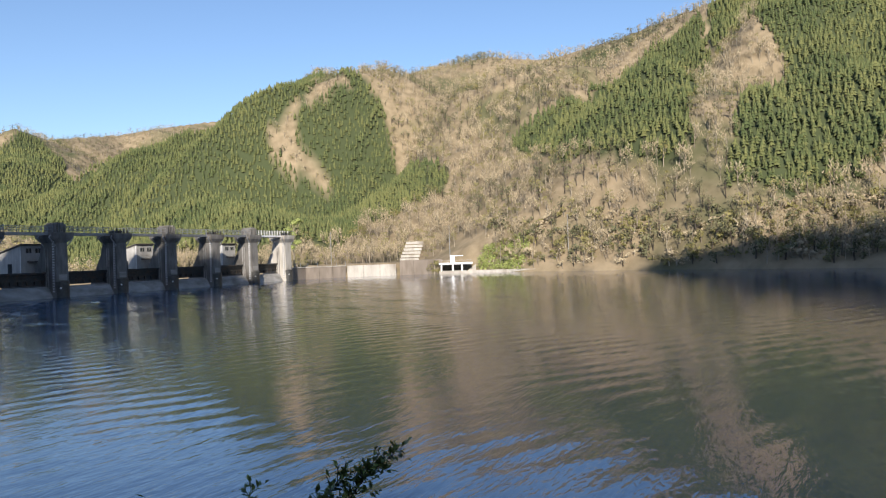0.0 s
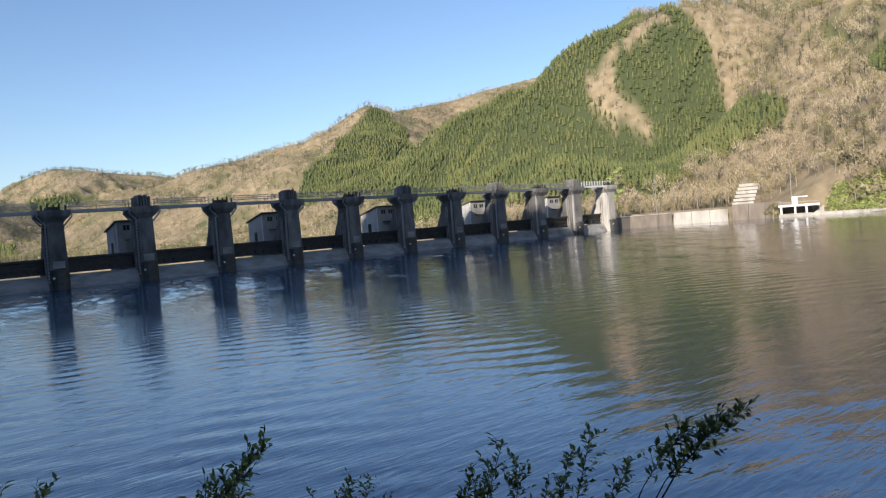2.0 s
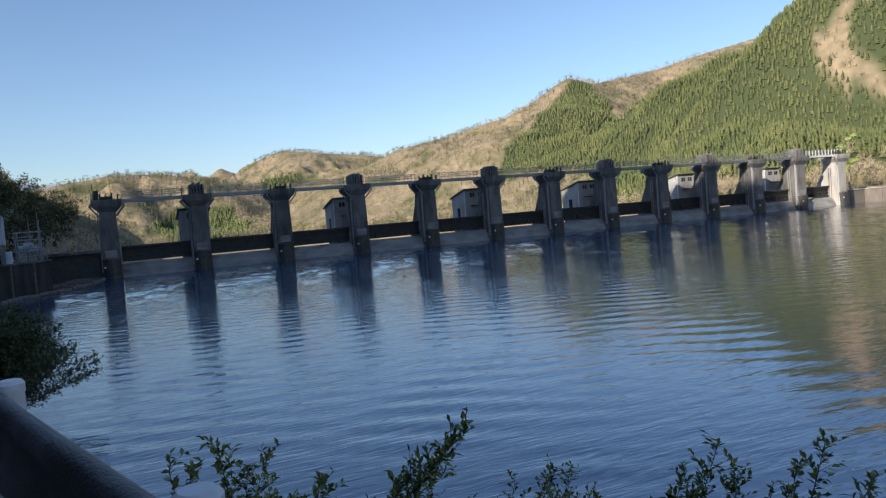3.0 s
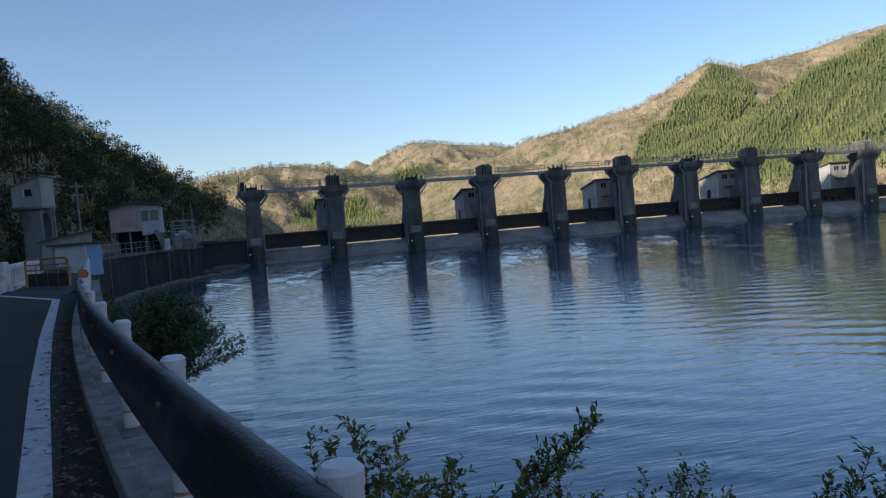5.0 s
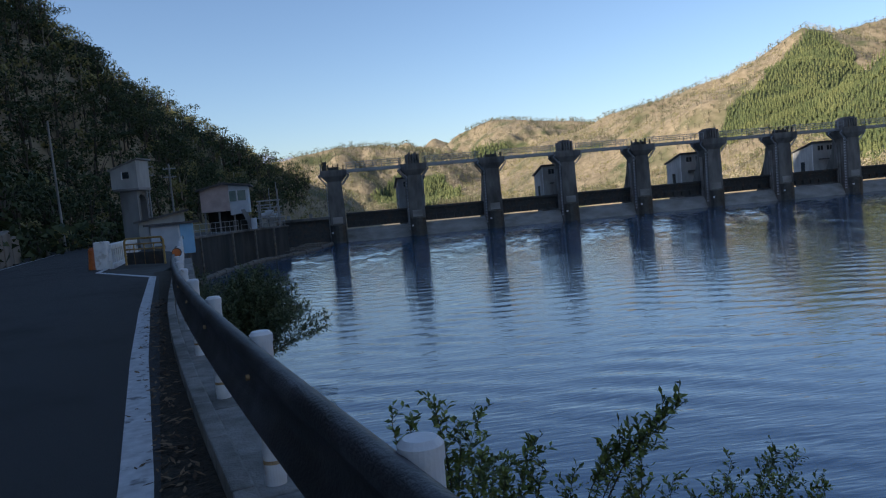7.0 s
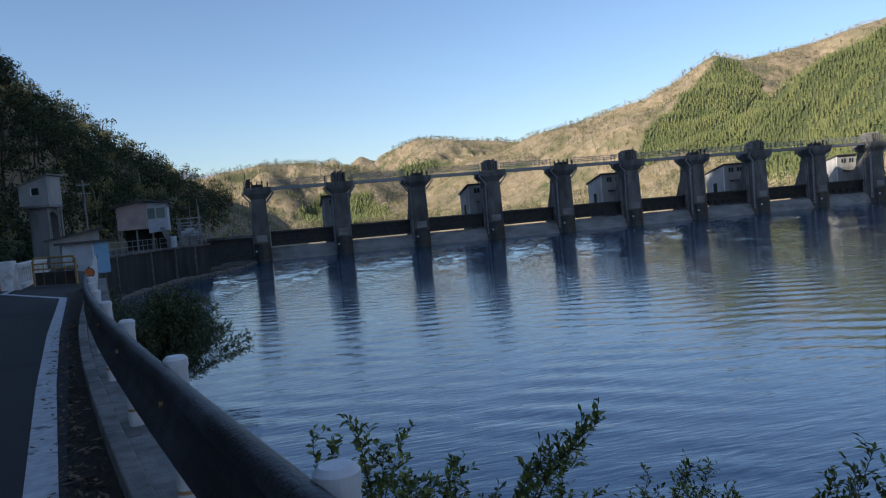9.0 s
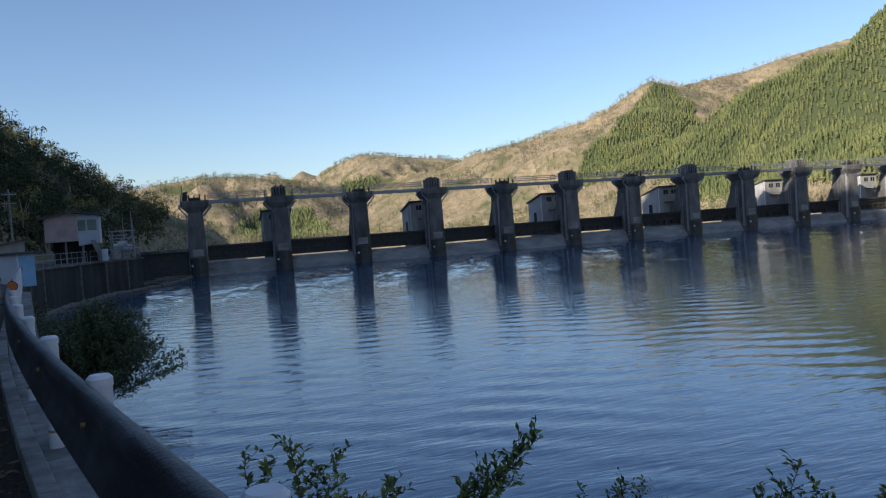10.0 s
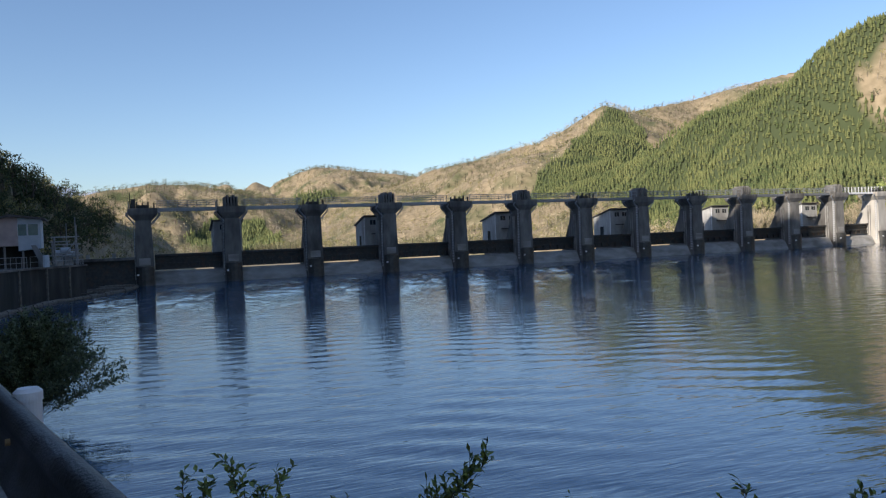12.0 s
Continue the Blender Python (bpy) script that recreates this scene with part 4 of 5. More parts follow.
for k in range(80):
    t_ = rng.random()
    c = Vector((-7.4 + t_ * 4.6 + rng.gauss(0, 0.5), -19 + t_ * 17, 0.06 + 0.5 * rng.random() ** 2))
    a = rng.uniform(-0.6, 0.9)
    ln = rng.uniform(0.6, 2.2)
    u = Vector((math.cos(a), math.sin(a), 0)) * ln
    dl = part("drift_log", rod(c - u, c + u, rng.uniform(0.06, 0.14), 7, 0.05), M_TIMBER)
    tagged(dl, "grey drift log caught behind the boom", "drift log", "drift logs")

# old stone wall below the hillside
for k in range(10):
    sb = part("wall_block", box(0, 2.35, -0.3, 0.3, -0.2, 1.5 + 0.15 * (k % 3), 0.08), M_DULLWALL)
    sb.matrix_world = pose(-13.2 - 0.57 * k, -86.5 + 2.4 * k, 3.5, 0, -6, 103.5)
    tagged(sb, "mossy grey concrete block of the roadside wall", "wall block", "blocks of the roadside wall")

# ---- woods ----
M_CONIFER = surface("conifer_needles", (0.075, 0.102, 0.033), (0.172, 0.182, 0.06), 0.05, 0.9, 0, per_island=0.3)
M_TWIG = surface("bare_twigs", (0.31, 0.255, 0.16), (0.47, 0.395, 0.26), 0.05, 0.95, 0, per_island=0.35)
M_OLIVE = surface("olive_spring_leaves", (0.17, 0.16, 0.055), (0.30, 0.27, 0.10), 0.06, 0.9, 0, per_island=0.35)
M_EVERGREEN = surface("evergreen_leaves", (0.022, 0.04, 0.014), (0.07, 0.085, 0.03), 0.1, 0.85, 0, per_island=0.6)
# paler evergreen for sunlit slopes, light put in its colour; shaded hill keeps darker
M_EVERGREEN_LIT = surface("evergreen_lit_grey_green", (0.105, 0.11, 0.055), (0.20, 0.195, 0.10), 0.08, 0.9, 0, per_island=0.35)
M_BARK = surface("pale_bark", (0.20, 0.165, 0.12), (0.38, 0.33, 0.25), 0.4, 0.95, 0, per_island=0.5)
M_BARKDARK = surface("dark_bark", (0.05, 0.04, 0.03), (0.11, 0.09, 0.07), 0.6, 0.95, 0)


def tube(points, radii, sides=3):
    """A thin tapered tube through points, as arrays of vertices and triangles."""
    v, f = [], []
    for (p, r) in zip(points, radii):
        for k in range(sides):
            a = 2 * math.pi * k / sides
            v.append((p[0] + r * math.cos(a), p[1] + r * math.sin(a), p[2]))
    for i in range(len(points) - 1):
        for k in range(sides):
            a, b = i * sides + k, i * sides + (k + 1) % sides
            f += [(a, b, b + sides), (a, b + sides, a + sides)]
    return v, f


class Template:
    def __init__(self):
        self.v, self.f, self.m = [], [], []

    def add(self, v, f, mat):
        n = len(self.v)
        self.v += [tuple(p) for p in v]
        self.f += [tuple(i + n for i in t) for t in f]
        self.m += [mat] * len(f)

    def arrays(self):
        return np.array(self.v, float), np.array(self.f, int), np.array(self.m, int)


def conifer_template(rng, tiers, n=7):
    t = Template()
    t.add(*tube([(0, 0, -1), (0, 0, 6)], [0.2, 0.08]), 1)
    for k in range(tiers):
        a = k / tiers
        z0, r = 1.2 + a * 6.4, 2.1 * (1 - a ** 1.6) + 0.2
        turn = rng.uniform(0, 6)
        ring = []
        for i in range(n):
            an = turn + 2 * math.pi * i / n
            rr = r * (1.0 if i % 2 else 0.55) * rng.uniform(0.8, 1.2)
            ring.append((rr * math.cos(an), rr * math.sin(an), z0 - (0.5 if i % 2 else 0.0) + rng.uniform(-0.2, 0.2)))
        top = (rng.uniform(-0.1, 0.1), rng.uniform(-0.1, 0.1), z0 + 8.0 / tiers + 0.5)
        t.add(ring + [top], [(i, (i + 1) % n, n) for i in range(n)], 0)
    return t.arrays()


def bare_template(rng, twigs, height=9.5, spread=2.4):
    t = Template()
    lean = (rng.uniform(-0.6, 0.6), rng.uniform(-0.6, 0.6))
    t.add(*tube([(0, 0, -1), (lean[0] * 0.4, lean[1] * 0.4, height * 0.4), (lean[0], lean[1], height * 0.85)], [0.13, 0.09, 0.03]), 1)
    tips = []
    for k in range(6):
        a, z = rng.uniform(0, 6.28), height * rng.uniform(0.25, 0.55)
        r = spread * rng.uniform(0.4, 0.9)
        tip = (r * math.cos(a), r * math.sin(a), z + height * rng.uniform(0.2, 0.4))
        t.add(*tube([(lean[0] * 0.4, lean[1] * 0.4, z), tip], [0.09, 0.03]), 1)
        tips.append(tip)
    tips.append((lean[0], lean[1], height * 0.85))
    for k in range(twigs):
        b = tips[rng.randrange(len(tips))]
        p = np.array(b) + np.array([rng.gauss(0, 0.75), rng.gauss(0, 0.75), rng.gauss(0, 0.9)])
        d = np.array([rng.gauss(0, 0.45), rng.gauss(0, 0.45), rng.uniform(0.4, 1.0)])
        d = d / np.linalg.norm(d) * rng.uniform(0.7, 1.7)
        s_ = np.array([rng.gauss(0, 1), rng.gauss(0, 1), rng.gauss(0, 0.3)])
        s_ = s_ / np.linalg.norm(s_) * rng.uniform(0.07, 0.2)
        t.add([p - s_, p + s_, p + d], [(0, 1, 2)], 0)
    return t.arrays()


def leafy_template(rng, leaves, height=8.5, spread=2.8, size=0.55, limbs=True):
    t = Template()
    t.add(*tube([(0, 0, -1), (0.2, 0.1, height * 0.45), (0.1, -0.2, height * 0.75)], [0.22, 0.15, 0.05]), 1)
    lumps = [(rng.uniform(-0.65, 0.65) * spread, rng.uniform(-0.65, 0.65) * spread, height * (rng.uniform(0.35, 0.88) if limbs else rng.uniform(0.12, 0.8)), rng.uniform(0.35, 0.6) * spread) for k in range(7)]
    for b in (lumps[:4] if limbs else []):
        t.add(*tube([(0.1, 0, height * 0.35), b[:3]], [0.1, 0.03]), 1)
    for k in range(leaves):
        cx, cy, cz, r = lumps[rng.randrange(len(lumps))]
        d = np.array([rng.gauss(0, 1), rng.gauss(0, 1), rng.gauss(0.25, 0.9)])
        d /= np.linalg.norm(d)
        p = np.array([cx, cy, cz]) + d * r * rng.uniform(0.65, 1.1) * np.array([1, 1, 0.75])
        a = np.array([rng.gauss(0, 1), rng.gauss(0, 1), rng.gauss(0, 0.6)])
        a -= d * a.dot(d) * 0.7
        a = a / np.linalg.norm(a) * size * rng.uniform(0.5, 1.2)
        b = np.cross(d, a) * rng.uniform(0.5, 1.0)
        t.add([p - a * 0.5 - b * 0.4, p + a * 0.5 - b * 0.3, p + b * 0.6], [(0, 1, 2)], 0)
    return t.arrays()


def grow(name, templates, spots, scales, materials, label, category, seed, squash=0.15):
    """Plant one stand of trees as one mesh."""
    r = np.random.RandomState(seed)
    vs, fs, ms, base = [], [], [], 0
    pick = r.randint(0, len(templates), len(spots))
    for k, (v, f, m) in enumerate(templates):
        idx = np.nonzero(pick == k)[0]
        if not len(idx):
            continue
        ang = r.uniform(0, 2 * np.pi, len(idx))
        c, s_ = np.cos(ang)[:, None], np.sin(ang)[:, None]
        sx = (scales[idx] * r.uniform(1 - squash, 1 + squash, len(idx)))[:, None]
        sz = (scales[idx] * r.uniform(1 - squash, 1 + squash, len(idx)))[:, None]
        x = (v[None, :, 0] * c - v[None, :, 1] * s_) * sx + spots[idx, 0][:, None]
        y = (v[None, :, 0] * s_ + v[None, :, 1] * c) * sx + spots[idx, 1][:, None]
        z = v[None, :, 2] * sz + spots[idx, 2][:, None]
        vs.append(np.stack([x, y, z], -1).reshape(-1, 3))
        off = base + np.arange(len(idx))[:, None, None] * len(v)
        fs.append((f[None] + off).reshape(-1, 3))
        ms.append(np.tile(m, len(idx)))
        base += len(idx) * len(v)
    v, f, m = np.concatenate(vs), np.concatenate(fs), np.concatenate(ms)
    me = bpy.data.meshes.new(name)
    me.vertices.add(len(v))
    me.vertices.foreach_set("co", v.astype(np.float32).ravel())
    me.loops.add(3 * len(f))
    me.loops.foreach_set("vertex_index", f.astype(np.int32).ravel())
    me.polygons.add(len(f))
    me.polygons.foreach_set("loop_start", np.arange(0, 3 * len(f), 3, dtype=np.int32))
    for mat in materials:
        me.materials.append(mat)
    me.polygons.foreach_set("material_index", m.astype(np.int32))
    me.update(calc_edges=True)
    me.validate()
    return tagged(new(name, me), label, category, kind="stuff")


def scatter(x0, x1, y0, y1, step, seed):
    r = np.random.RandomState(seed)
    gx, gy = np.meshgrid(np.arange(x0, x1, step), np.arange(y0, y1, step))
    x = (gx + r.uniform(-0.48, 0.48, gx.shape) * step).ravel()
    y = (gy + r.uniform(-0.48, 0.48, gy.shape) * step).ravel()
    z = terrain(x, y)
    keep = z > 0.6
    x, y, z = x[keep], y[keep], z[keep]
    wild = np.zeros(x.shape, bool)
    for p in PLANTATIONS:
        wild |= inside_polygon(x + 5 * (value_noise(x / 9, y / 9, 7) - 0.5), y + 5 * (value_noise(x / 9, y / 9, 8) - 0.5), p)
    wild &= ~inside_polygon(x, y, GAP_SPUR)
    return np.stack([x, y, z], 1), wild, r


rng = random.Random(21)
CONIFERS = [conifer_template(rng, 4) for k in range(5)]
CONIFERS_FAR = [conifer_template(rng, 3, 6) for k in range(4)]
BARES = [bare_template(rng, 90, 9.0, 2.8) for k in range(6)]
BARES_FAR = [leafy_template(rng, 50, 7.0, 3.0, 0.78, False) for k in range(5)]
LEAFY = [leafy_template(rng, 130) for k in range(5)]
LEAFY_FAR = [leafy_template(rng, 46, 7.2, 3.0, 0.86, False) for k in range(4)]
LEAFY_NEAR = [leafy_template(rng, 270, 8.5, 3.0, 0.5) for k in range(5)]


CLEARING = [(140, 30), (172, 14), (188, -8), (194, -22), (190, -34), (176, -38), (158, -4)]


def stand(tag, region, step, seed, sets, sizes, olive_share, dark_share, tight=0.58, clump=19):
    con, bar, lea = sets
    spots, planted, r = scatter(*region, step * tight * 0.76, seed + 200)
    spots = spots[planted]
    if len(spots):
        grow(tag + "_conifer_wood", con, spots, r.uniform(0.55, 1.0, len(spots)) * sizes * 0.74, (M_CONIFER, M_BARKDARK), "dense green conifer plantation on the mountain slope", "conifer wood", seed + 40)
    spots, planted, r = scatter(*region, step, seed)
    spots = spots[~planted & ~inside_polygon(spots[:, 0], spots[:, 1], CLEARING)]
    patch = value_noise(spots[:, 0] / clump, spots[:, 1] / clump, seed + 3) * 0.7 + r.uniform(0, 0.3, len(spots))
    dark = patch > np.quantile(patch, 1 - dark_share)
    olive = ~dark & (r.uniform(0, 1, len(spots)) < olive_share)
    for sel, tmpl, mats, word, cat in ((~dark & ~olive, bar, (M_TWIG, M_BARK), "leafless tan spring woodland on the mountain slope", "bare wood"),
                                       (olive, lea, (M_OLIVE, M_BARK), "olive green trees coming into leaf on the slope", "broadleaf wood"), (dark, lea, (M_EVERGREEN_LIT, M_BARKDARK), "grey-green evergreens scattered over the slope, painted paler for sunlight", "evergreen wood")):
        if sel.sum():
            grow(tag + "_" + cat.replace(" ", "_"), tmpl, spots[sel], r.uniform(0.75, 1.25, sel.sum()) * sizes, mats, word, cat, seed + 50)


stand("shore", (150, 300, -180, 60), 3.0, 1, (CONIFERS, BARES, LEAFY), 0.62, 0.40, 0.20, 0.66)
stand("upper", (300, 430, -240, 140), 3.6, 2, (CONIFERS, BARES_FAR, LEAFY_FAR), 0.68, 0.25, 0.36)
stand("spur", (150, 330, 60, 330), 3.4, 3, (CONIFERS, BARES_FAR, LEAFY_FAR), 0.62, 0.4, 0.25, 0.66)
stand("north", (120, 560, 330, 590), 5.0, 4, (CONIFERS_FAR, BARES_FAR, LEAFY_FAR), 0.66, 0.42, 0.34, 0.58, 34)
stand("valley", (-20, 150, 40, 330), 4.6, 8, (CONIFERS_FAR, BARES_FAR, LEAFY_FAR), 0.6, 0.35, 0.3)
stand("basin", (-60, 120, 330, 580), 4.6, 18, (CONIFERS_FAR, BARES_FAR, LEAFY_FAR), 0.75, 0.45, 0.5, 0.58, 40)
stand("distant", (-140, 330, 580, 840), 5.5, 5, (CONIFERS_FAR, BARES_FAR, LEAFY_FAR), 0.85, 0.3, 0.55, 0.58, 40)
stand("remote", (40, 400, 840, 1110), 7.8, 15, (CONIFERS_FAR, BARES_FAR, LEAFY_FAR), 1.0, 0.15, 0.72, 0.58, 60)

SCRUB = [leafy_template(rng, 75, 2.6, 2.0, 0.6, False) for k in range(4)]
spots, _, r = scatter(150, 215, -220, -30, 2.2, 77)
spots = spots[(spots[:, 2] < 14) & ~inside_polygon(spots[:, 0], spots[:, 1], CLEARING)]
pick = r.uniform(0, 1, len(spots)) + 0.4 * (value_noise(spots[:, 0] / 8, spots[:, 1] / 8, 5) - 0.5)
for lo, hi, mats, word, cat in ((-1, 0.35, (M_EVERGREEN_LIT, M_BARKDARK), "dark evergreen scrub along the far shore", "evergreen scrub"), (0.35, 0.65, (M_OLIVE, M_BARK), "yellow-green scrub along the far shore", "scrub"), (0.65, 2, (M_TWIG, M_BARK), "dry tan scrub along the far shore", "dry scrub")):
    sel = (pick >= lo) & (pick < hi)
    grow("shore_" + cat.replace(" ", "_"), SCRUB, spots[sel], r.uniform(0.6, 1.3, sel.sum()), mats, word, cat, 78)

M_PALELEAF = surface("pale_willow_leaves", (0.20, 0.25, 0.06), (0.40, 0.45, 0.15), 0.5, 0.9, 0, per_island=0.6)
tv, tf, tm = leafy_template(rng, 1100, 15.5, 2.3, 0.42)
tree = thing("tree", pose(158.6, 10.0, float(terrain(158.6, 10.0))), "pale yellow-green tree beside the end pier", "tree")
for nm, which, mat in (("crown", 0, M_PALELEAF), ("trunk", 1, M_BARK)):
    ob = sheet(nm, tv.tolist(), tf[tm == which].tolist(), mat)
    ob.parent = tree

# green bush and grass beside the slipway shed
bv, bf, bmat = leafy_template(rng, 500, 4.2, 2.0, 0.4, False)
bush = thing("bush", pose(176.0, -22.6, 0.2), "round green bush at the foot of the slope wall", "bush")
for nm, which, mat in (("crown", 0, M_OLIVE), ("trunk", 1, M_BARK)):
    ob = sheet(nm, bv.tolist(), bf[bmat == which].tolist(), mat)
    ob.parent = bush
TUFTS = [leafy_template(rng, 40, 1.0, 0.9, 0.4, False) for k in range(3)]
rg = np.random.RandomState(91)
gp_ = np.stack([rg.uniform(179.5, 187, 420), rg.uniform(-46, -32, 420), np.zeros(420)], 1)
gp_[:, 2] = terrain(gp_[:, 0], gp_[:, 1])
gp_ = gp_[gp_[:, 2] > 0.3]
grow("bank_grass", TUFTS, gp_, rg.uniform(0.6, 1.2, len(gp_)), (M_PALELEAF, M_BARK), "bright green grass on the bank beside the shed", "grass", 92)

# hillside in the shade beside the road
def hill_wood(tag, region, step, seed, tmpl, size, margin=2.2):
    spots, _, r = scatter(*region, step, seed)
    x, y = spots[:, 0], spots[:, 1]
    edge = np.interp(y, [-150, -111, -91, -72, -51, -37, -22, 4, 60], [1.0, -6.5, -11.2, -15.8, -20.0, -21.5, -22, -22.5, -10]) - margin
    spots = spots[(x < edge) & (spots[:, 2] > 3)]
    which = r.uniform(0, 1, len(spots))
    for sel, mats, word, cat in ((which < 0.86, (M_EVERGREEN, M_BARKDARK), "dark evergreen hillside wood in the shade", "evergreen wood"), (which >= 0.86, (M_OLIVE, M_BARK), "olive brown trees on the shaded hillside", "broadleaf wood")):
        grow(tag + "_" + cat.replace(" ", "_"), tmpl, spots[sel], r.uniform(0.7, 1.25, sel.sum()) * size, mats, word, cat, seed + 9)


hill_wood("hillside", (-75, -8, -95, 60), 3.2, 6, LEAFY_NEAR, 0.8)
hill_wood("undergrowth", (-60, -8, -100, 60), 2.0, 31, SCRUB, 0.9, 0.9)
hill_wood("lower_scrub", (-45, -2, 60, 200), 3.0, 33, SCRUB, 1.1)
hill_wood("hill_end", (-75, -2, 60, 210), 4.0, 12, LEAFY, 0.85)
hill_wood("hill_crest", (-150, -8, -340, -95), 7.5, 7, LEAFY_FAR, 1.05)

# ---- shrubs on the near bank ----
M_LEAF = surface("shrub_leaves", (0.08, 0.11, 0.02), (0.25, 0.29, 0.06), 3.0, 0.45, 0, per_island=0.7)
M_WILLOW = surface("willow_leaves", (0.06, 0.085, 0.035), (0.16, 0.19, 0.085), 2.0, 0.6, 0, per_island=0.6)
M_STEM = surface("shrub_stems", (0.03, 0.022, 0.015), (0.08, 0.06, 0.04), 20, 0.9, 0)


def leaf_at(verts, faces, p, along_, normal, ln, w):
    side = along_.cross(normal).normalized() * w
    j = len(verts)
    mid = p + along_ * ln * 0.45
    verts += [tuple(p), tuple(mid + side + normal * w * 0.4), tuple(mid - normal * w * 0.1), tuple(mid - side + normal * w * 0.4), tuple(p + along_ * ln - normal * ln * 0.1)]
    faces += [(j, j + 1, j + 2), (j, j + 2, j + 3), (j + 1, j + 4, j + 2), (j + 2, j + 4, j + 3)]


def shrub(root, tips, seed, leaf_len, leaf_w, label, per_m=55, twig_len=0.16, material=None, name="shrub"):
    """Stems from a root to tips, with side twigs that carry the leaves."""
    r = random.Random(seed)
    t = thing(name, pose(*root), label, "shrub", "shrubs on the bank")
    root = Vector(root)
    sv, sf, lv_, lf = [], [], [], []

    def stem(points, r0, r1):
        n = len(points)
        v, f = tube([tuple(p) for p in points], [r0 + (r1 - r0) * i / (n - 1) for i in range(n)], 5)
        j = len(sv)
        sv.extend(v)
        sf.extend([tuple(i + j for i in q) for q in f])

    for tip, leafy_from, thick, *via in tips:
        tip = Vector(tip) - root
        knee = Vector(via[0]) - root if via else tip * 0.5 + Vector((r.uniform(-0.1, 0.1), r.uniform(-0.1, 0.1), 0.15)) * tip.length * 0.9
        pts = [knee * (2 * a * (1 - a)) + tip * (a * a) for a in [i / 8 for i in range(9)]]
        stem(pts, thick, thick * 0.25)
        total = tip.length
        n = int(total * (1 - leafy_from) * per_m)
        for k in range(n):
            a = leafy_from + (1 - leafy_from) * (k + r.random()) / n
            i = min(7, int(a * 8))
            p = pts[i].lerp(pts[i + 1], a * 8 - i)
            d = (pts[i + 1] - pts[i]).normalized()
            out = Vector((r.gauss(0, 1), r.gauss(0, 1), r.gauss(0.35, 0.8)))
            out = (out - d * out.dot(d)).normalized()
            if r.random() < 0.35:
                q = p + (out * 0.8 + d * 0.7).normalized() * twig_len * r.uniform(0.4, 1.2) * (1.15 - 0.6 * a)
                stem([p, (p + q) / 2 + Vector((0, 0, 0.01)), q], thick * 0.25, thick * 0.1)
                m = r.randint(4, 8)
                for h in range(m):
                    c = p.lerp(q, (h + 0.6) / m)
                    al = Vector((r.gauss(0, 0.8), r.gauss(0, 0.8), r.gauss(0.25, 0.6))) + (q - p).normalized() * 0.8
                    leaf_at(lv_, lf, c, al.normalized(), Vector((r.gauss(0, 0.5), r.gauss(0, 0.5), 1)).normalized(), leaf_len * r.uniform(0.6, 1.2), leaf_w * r.uniform(0.7, 1.2))
            else:
                al = (out + d * r.uniform(0.2, 1.0)).normalized()
                leaf_at(lv_, lf, p, al, Vector((r.gauss(0, 0.5), r.gauss(0, 0.5), 1)).normalized(), leaf_len * r.uniform(0.6, 1.2), leaf_w * r.uniform(0.7, 1.2))
    a = sheet("stem", sv, sf, M_STEM)
    b = sheet("foliage", lv_, lf, material or M_LEAF)
    for ob in (a, b):
        ob.parent = t
    return t


def fan(center, spread, height, count, seed, thick=0.006, leafy=0.45):
    r = random.Random(seed)
    return [((center[0] + r.gauss(0, spread), center[1] + r.gauss(0, spread * 0.7), height + r.gauss(0, 0.07) - abs(r.gauss(0, 0.08))), leafy, thick) for k in range(count)]


SHRUB = "leafy green shrub on the bank below the guard rail"
# arching branch and its shrub
KNEE_A, KNEE_C = (2.62, -106.85, 3.3), (4.95, -108.3, 3.45)
shrub((2.4, -106.8, 0.2), [((3.42, -107.1, 3.74), 0.74, 0.012, KNEE_A), ((3.30, -107.05, 3.60), 0.76, 0.009, KNEE_A), ((3.12, -107.0, 3.55), 0.76, 0.009, KNEE_A), ((3.0, -106.9, 3.42), 0.76, 0.008), ((2.62, -106.9, 3.42), 0.76, 0.008), ((2.8, -106.85, 3.3), 0.76, 0.008)], 1, 0.06, 0.0125, SHRUB, 70, 0.22)
shrub((1.9, -106.6, 0.5), [((2.0, -107.02, 3.9), 0.8, 0.008), ((1.76, -106.95, 3.8), 0.8, 0.008), ((1.86, -106.9, 3.78), 0.78, 0.008)] + fan((2.25, -106.85), 0.24, 3.58, 14, 5, 0.006, 0.8), 2, 0.06, 0.0125, SHRUB, 66, 0.22)
shrub((3.0, -106.9, 0.15), fan((3.75, -106.95), 0.4, 3.2, 20, 6, 0.006, 0.82), 3, 0.045, 0.010, "low mass of green bank shrubs under the guard rail", 80, 0.2)
shrub((3.3, -107.6, 0.15), [((4.68, -107.72, 3.53), 0.86, 0.009), ((4.6, -107.7, 3.45), 0.86, 0.008), ((4.75, -107.8, 3.4), 0.86, 0.008), ((4.55, -107.6, 3.38), 0.86, 0.007)], 4, 0.06, 0.0125, SHRUB, 70, 0.22)
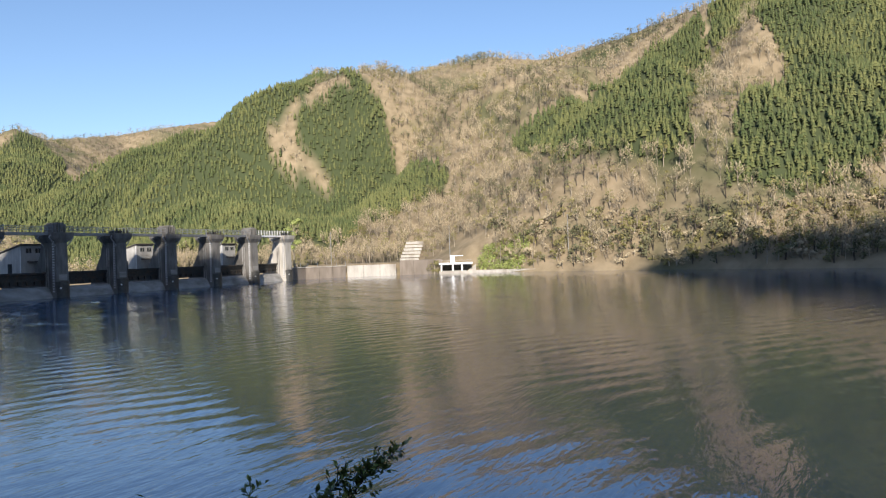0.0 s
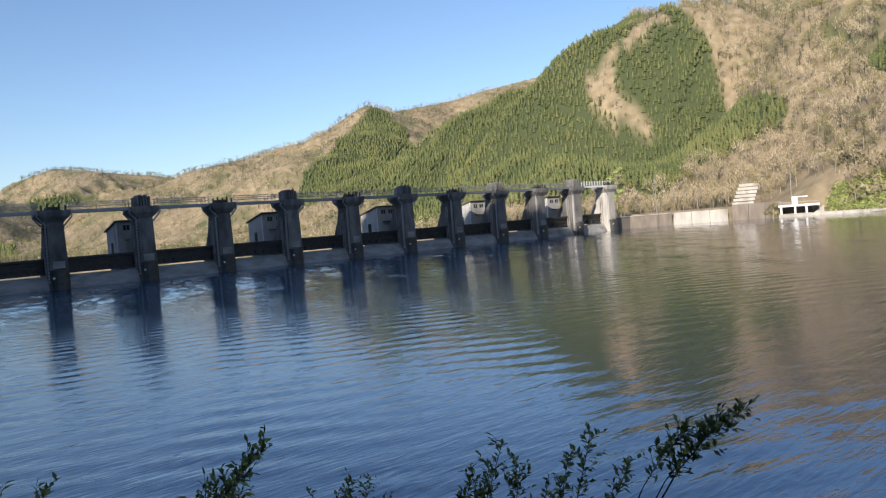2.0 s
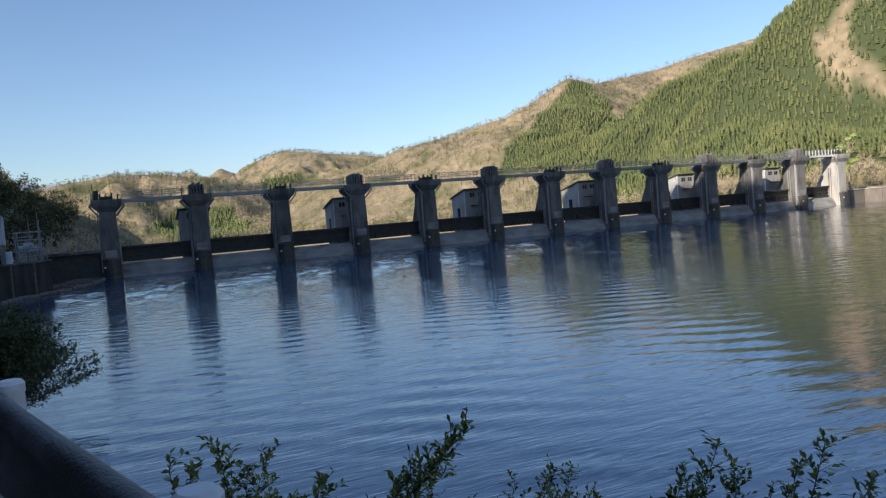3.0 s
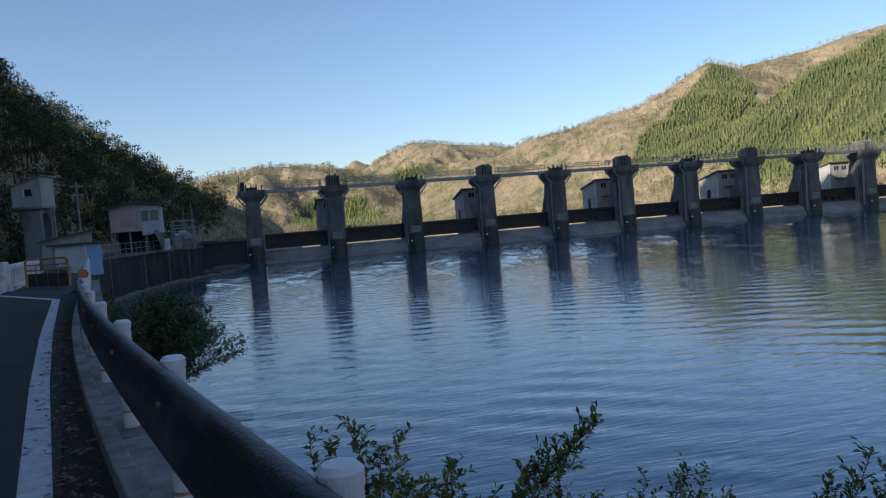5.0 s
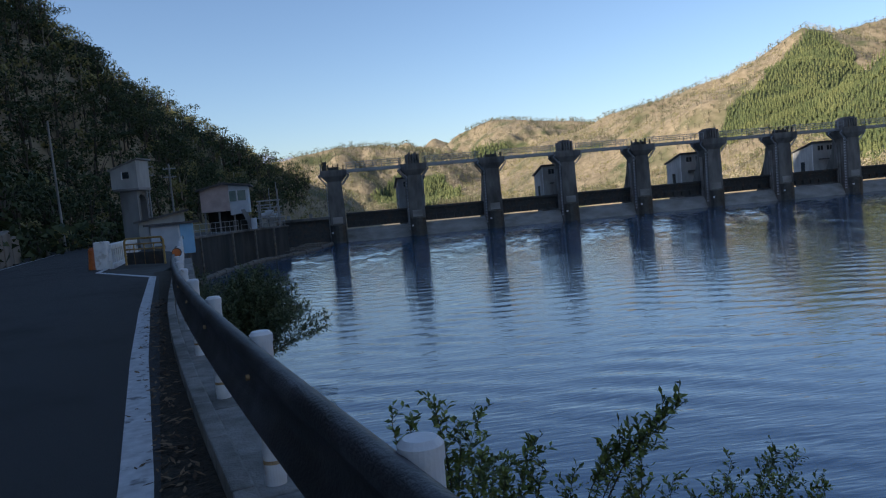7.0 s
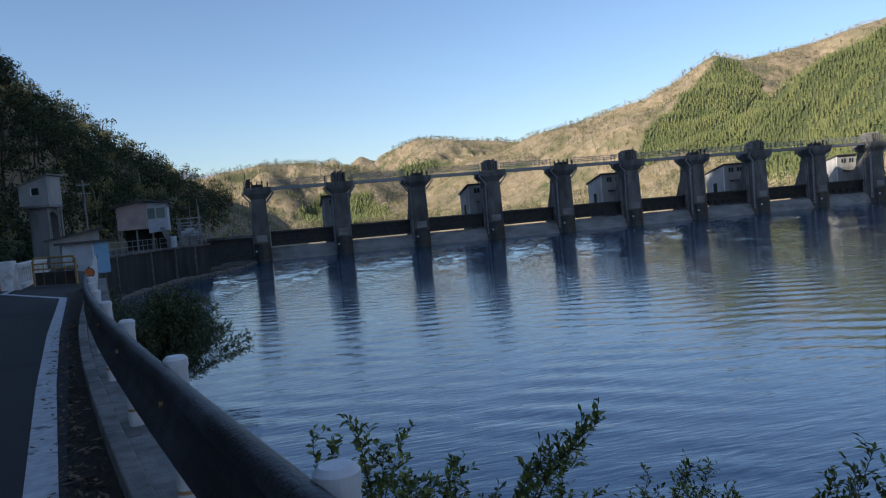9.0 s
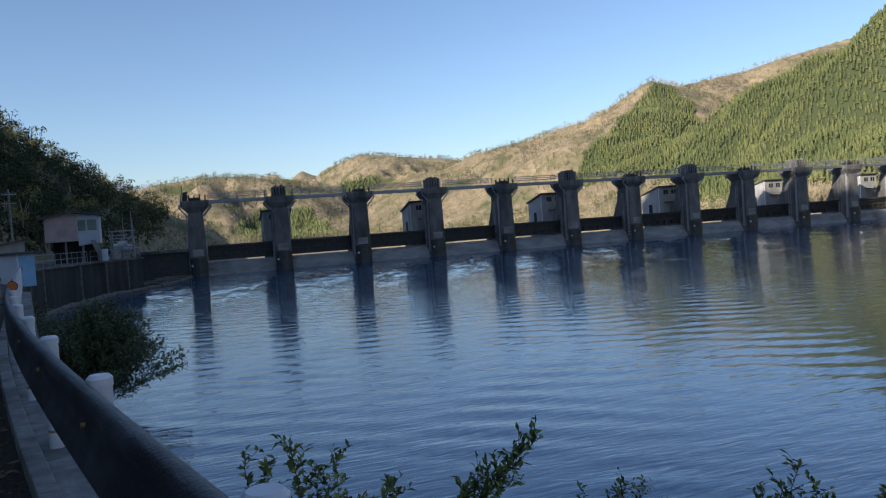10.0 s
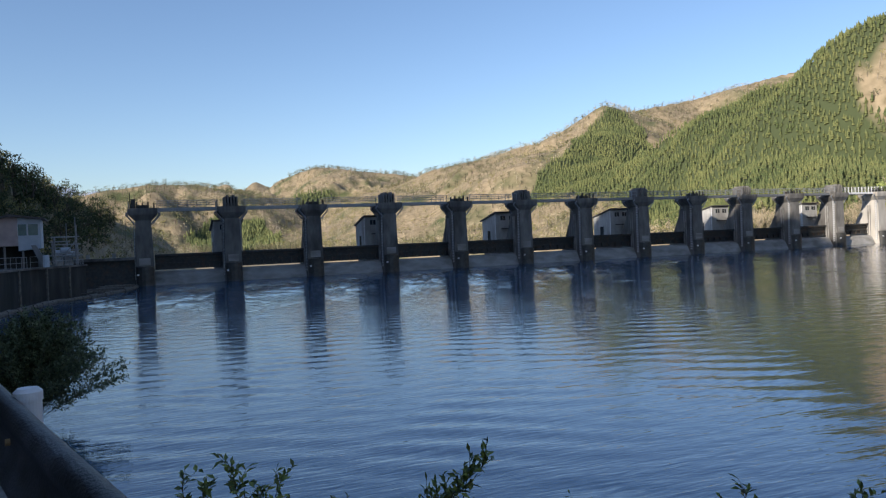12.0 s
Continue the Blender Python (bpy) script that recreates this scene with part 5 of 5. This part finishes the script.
shrub((3.7, -108.2, 0.15), [((5.46, -108.95, 3.79), 0.74, 0.013, KNEE_C), ((5.38, -108.86, 3.70), 0.76, 0.010, KNEE_C), ((5.26, -108.68, 3.64), 0.78, 0.009, KNEE_C), ((4.95, -108.22, 3.62), 0.84, 0.009), ((4.88, -108.1, 3.5), 0.84, 0.008), ((5.1, -108.4, 3.48), 0.84, 0.008), ((4.8, -108.0, 3.38), 0.84, 0.007)], 5, 0.06, 0.0125, SHRUB, 70, 0.22)
shrub((2.9, -106.8, 0.2), [((3.2, -106.95, 3.42), 0.82, 0.008)], 6, 0.06, 0.0125, SHRUB, 66, 0.22)
# willow bushes at the water's edge
r5 = random.Random(9)
WILLOW = "dense grey-green willow bush overhanging the water"
tips = []
for k in range(170):
    a, e = r5.uniform(0, 6.28), r5.uniform(0.1, 1.0)
    tips.append(((-1.7 + 2.4 * e * math.cos(a), -86.2 + 2.4 * e * math.sin(a), 0.3 + 3.0 * (1 - 0.62 * e * e) * r5.uniform(0.7, 1.05)), 0.3, 0.012))
shrub((-2.2, -86.2, -0.2), tips, 7, 0.13, 0.026, WILLOW, 34, 0.4, M_WILLOW, "willow_bush")
tips = []
for k in range(90):
    a, e = r5.uniform(0, 6.28), r5.uniform(0.1, 1.0)
    tips.append(((-5.0 + 1.6 * e * math.cos(a), -80.5 + 2.6 * e * math.sin(a), 1.2 + 2.2 * (1 - 0.6 * e * e) * r5.uniform(0.7, 1.0)), 0.3, 0.012))
shrub((-5.2, -80.5, 0.6), tips, 8, 0.13, 0.022, "dark green bush below the white parapet", 24, 0.4, M_WILLOW, "bank_bush")

# low weeds covering the narrow bank below the rail
WEEDS = [leafy_template(random.Random(60 + k), 46, 0.55, 0.3, 0.07, False) for k in range(4)]
rw = np.random.RandomState(44)
wd, ws = rw.uniform(-4, 26, 1500), rw.uniform(-2.6, -0.36, 1500)
wp = np.array([rail_point(d, e) for d, e in zip(wd, ws)])
wp[:, 2] = terrain(wp[:, 0], wp[:, 1])
wp = wp[wp[:, 2] > 0.05]
grow("bank_weeds", WEEDS, wp, rw.uniform(0.5, 1.3, len(wp)), (M_LEAF, M_STEM), "low green weeds covering the narrow bank", "weeds", 45)
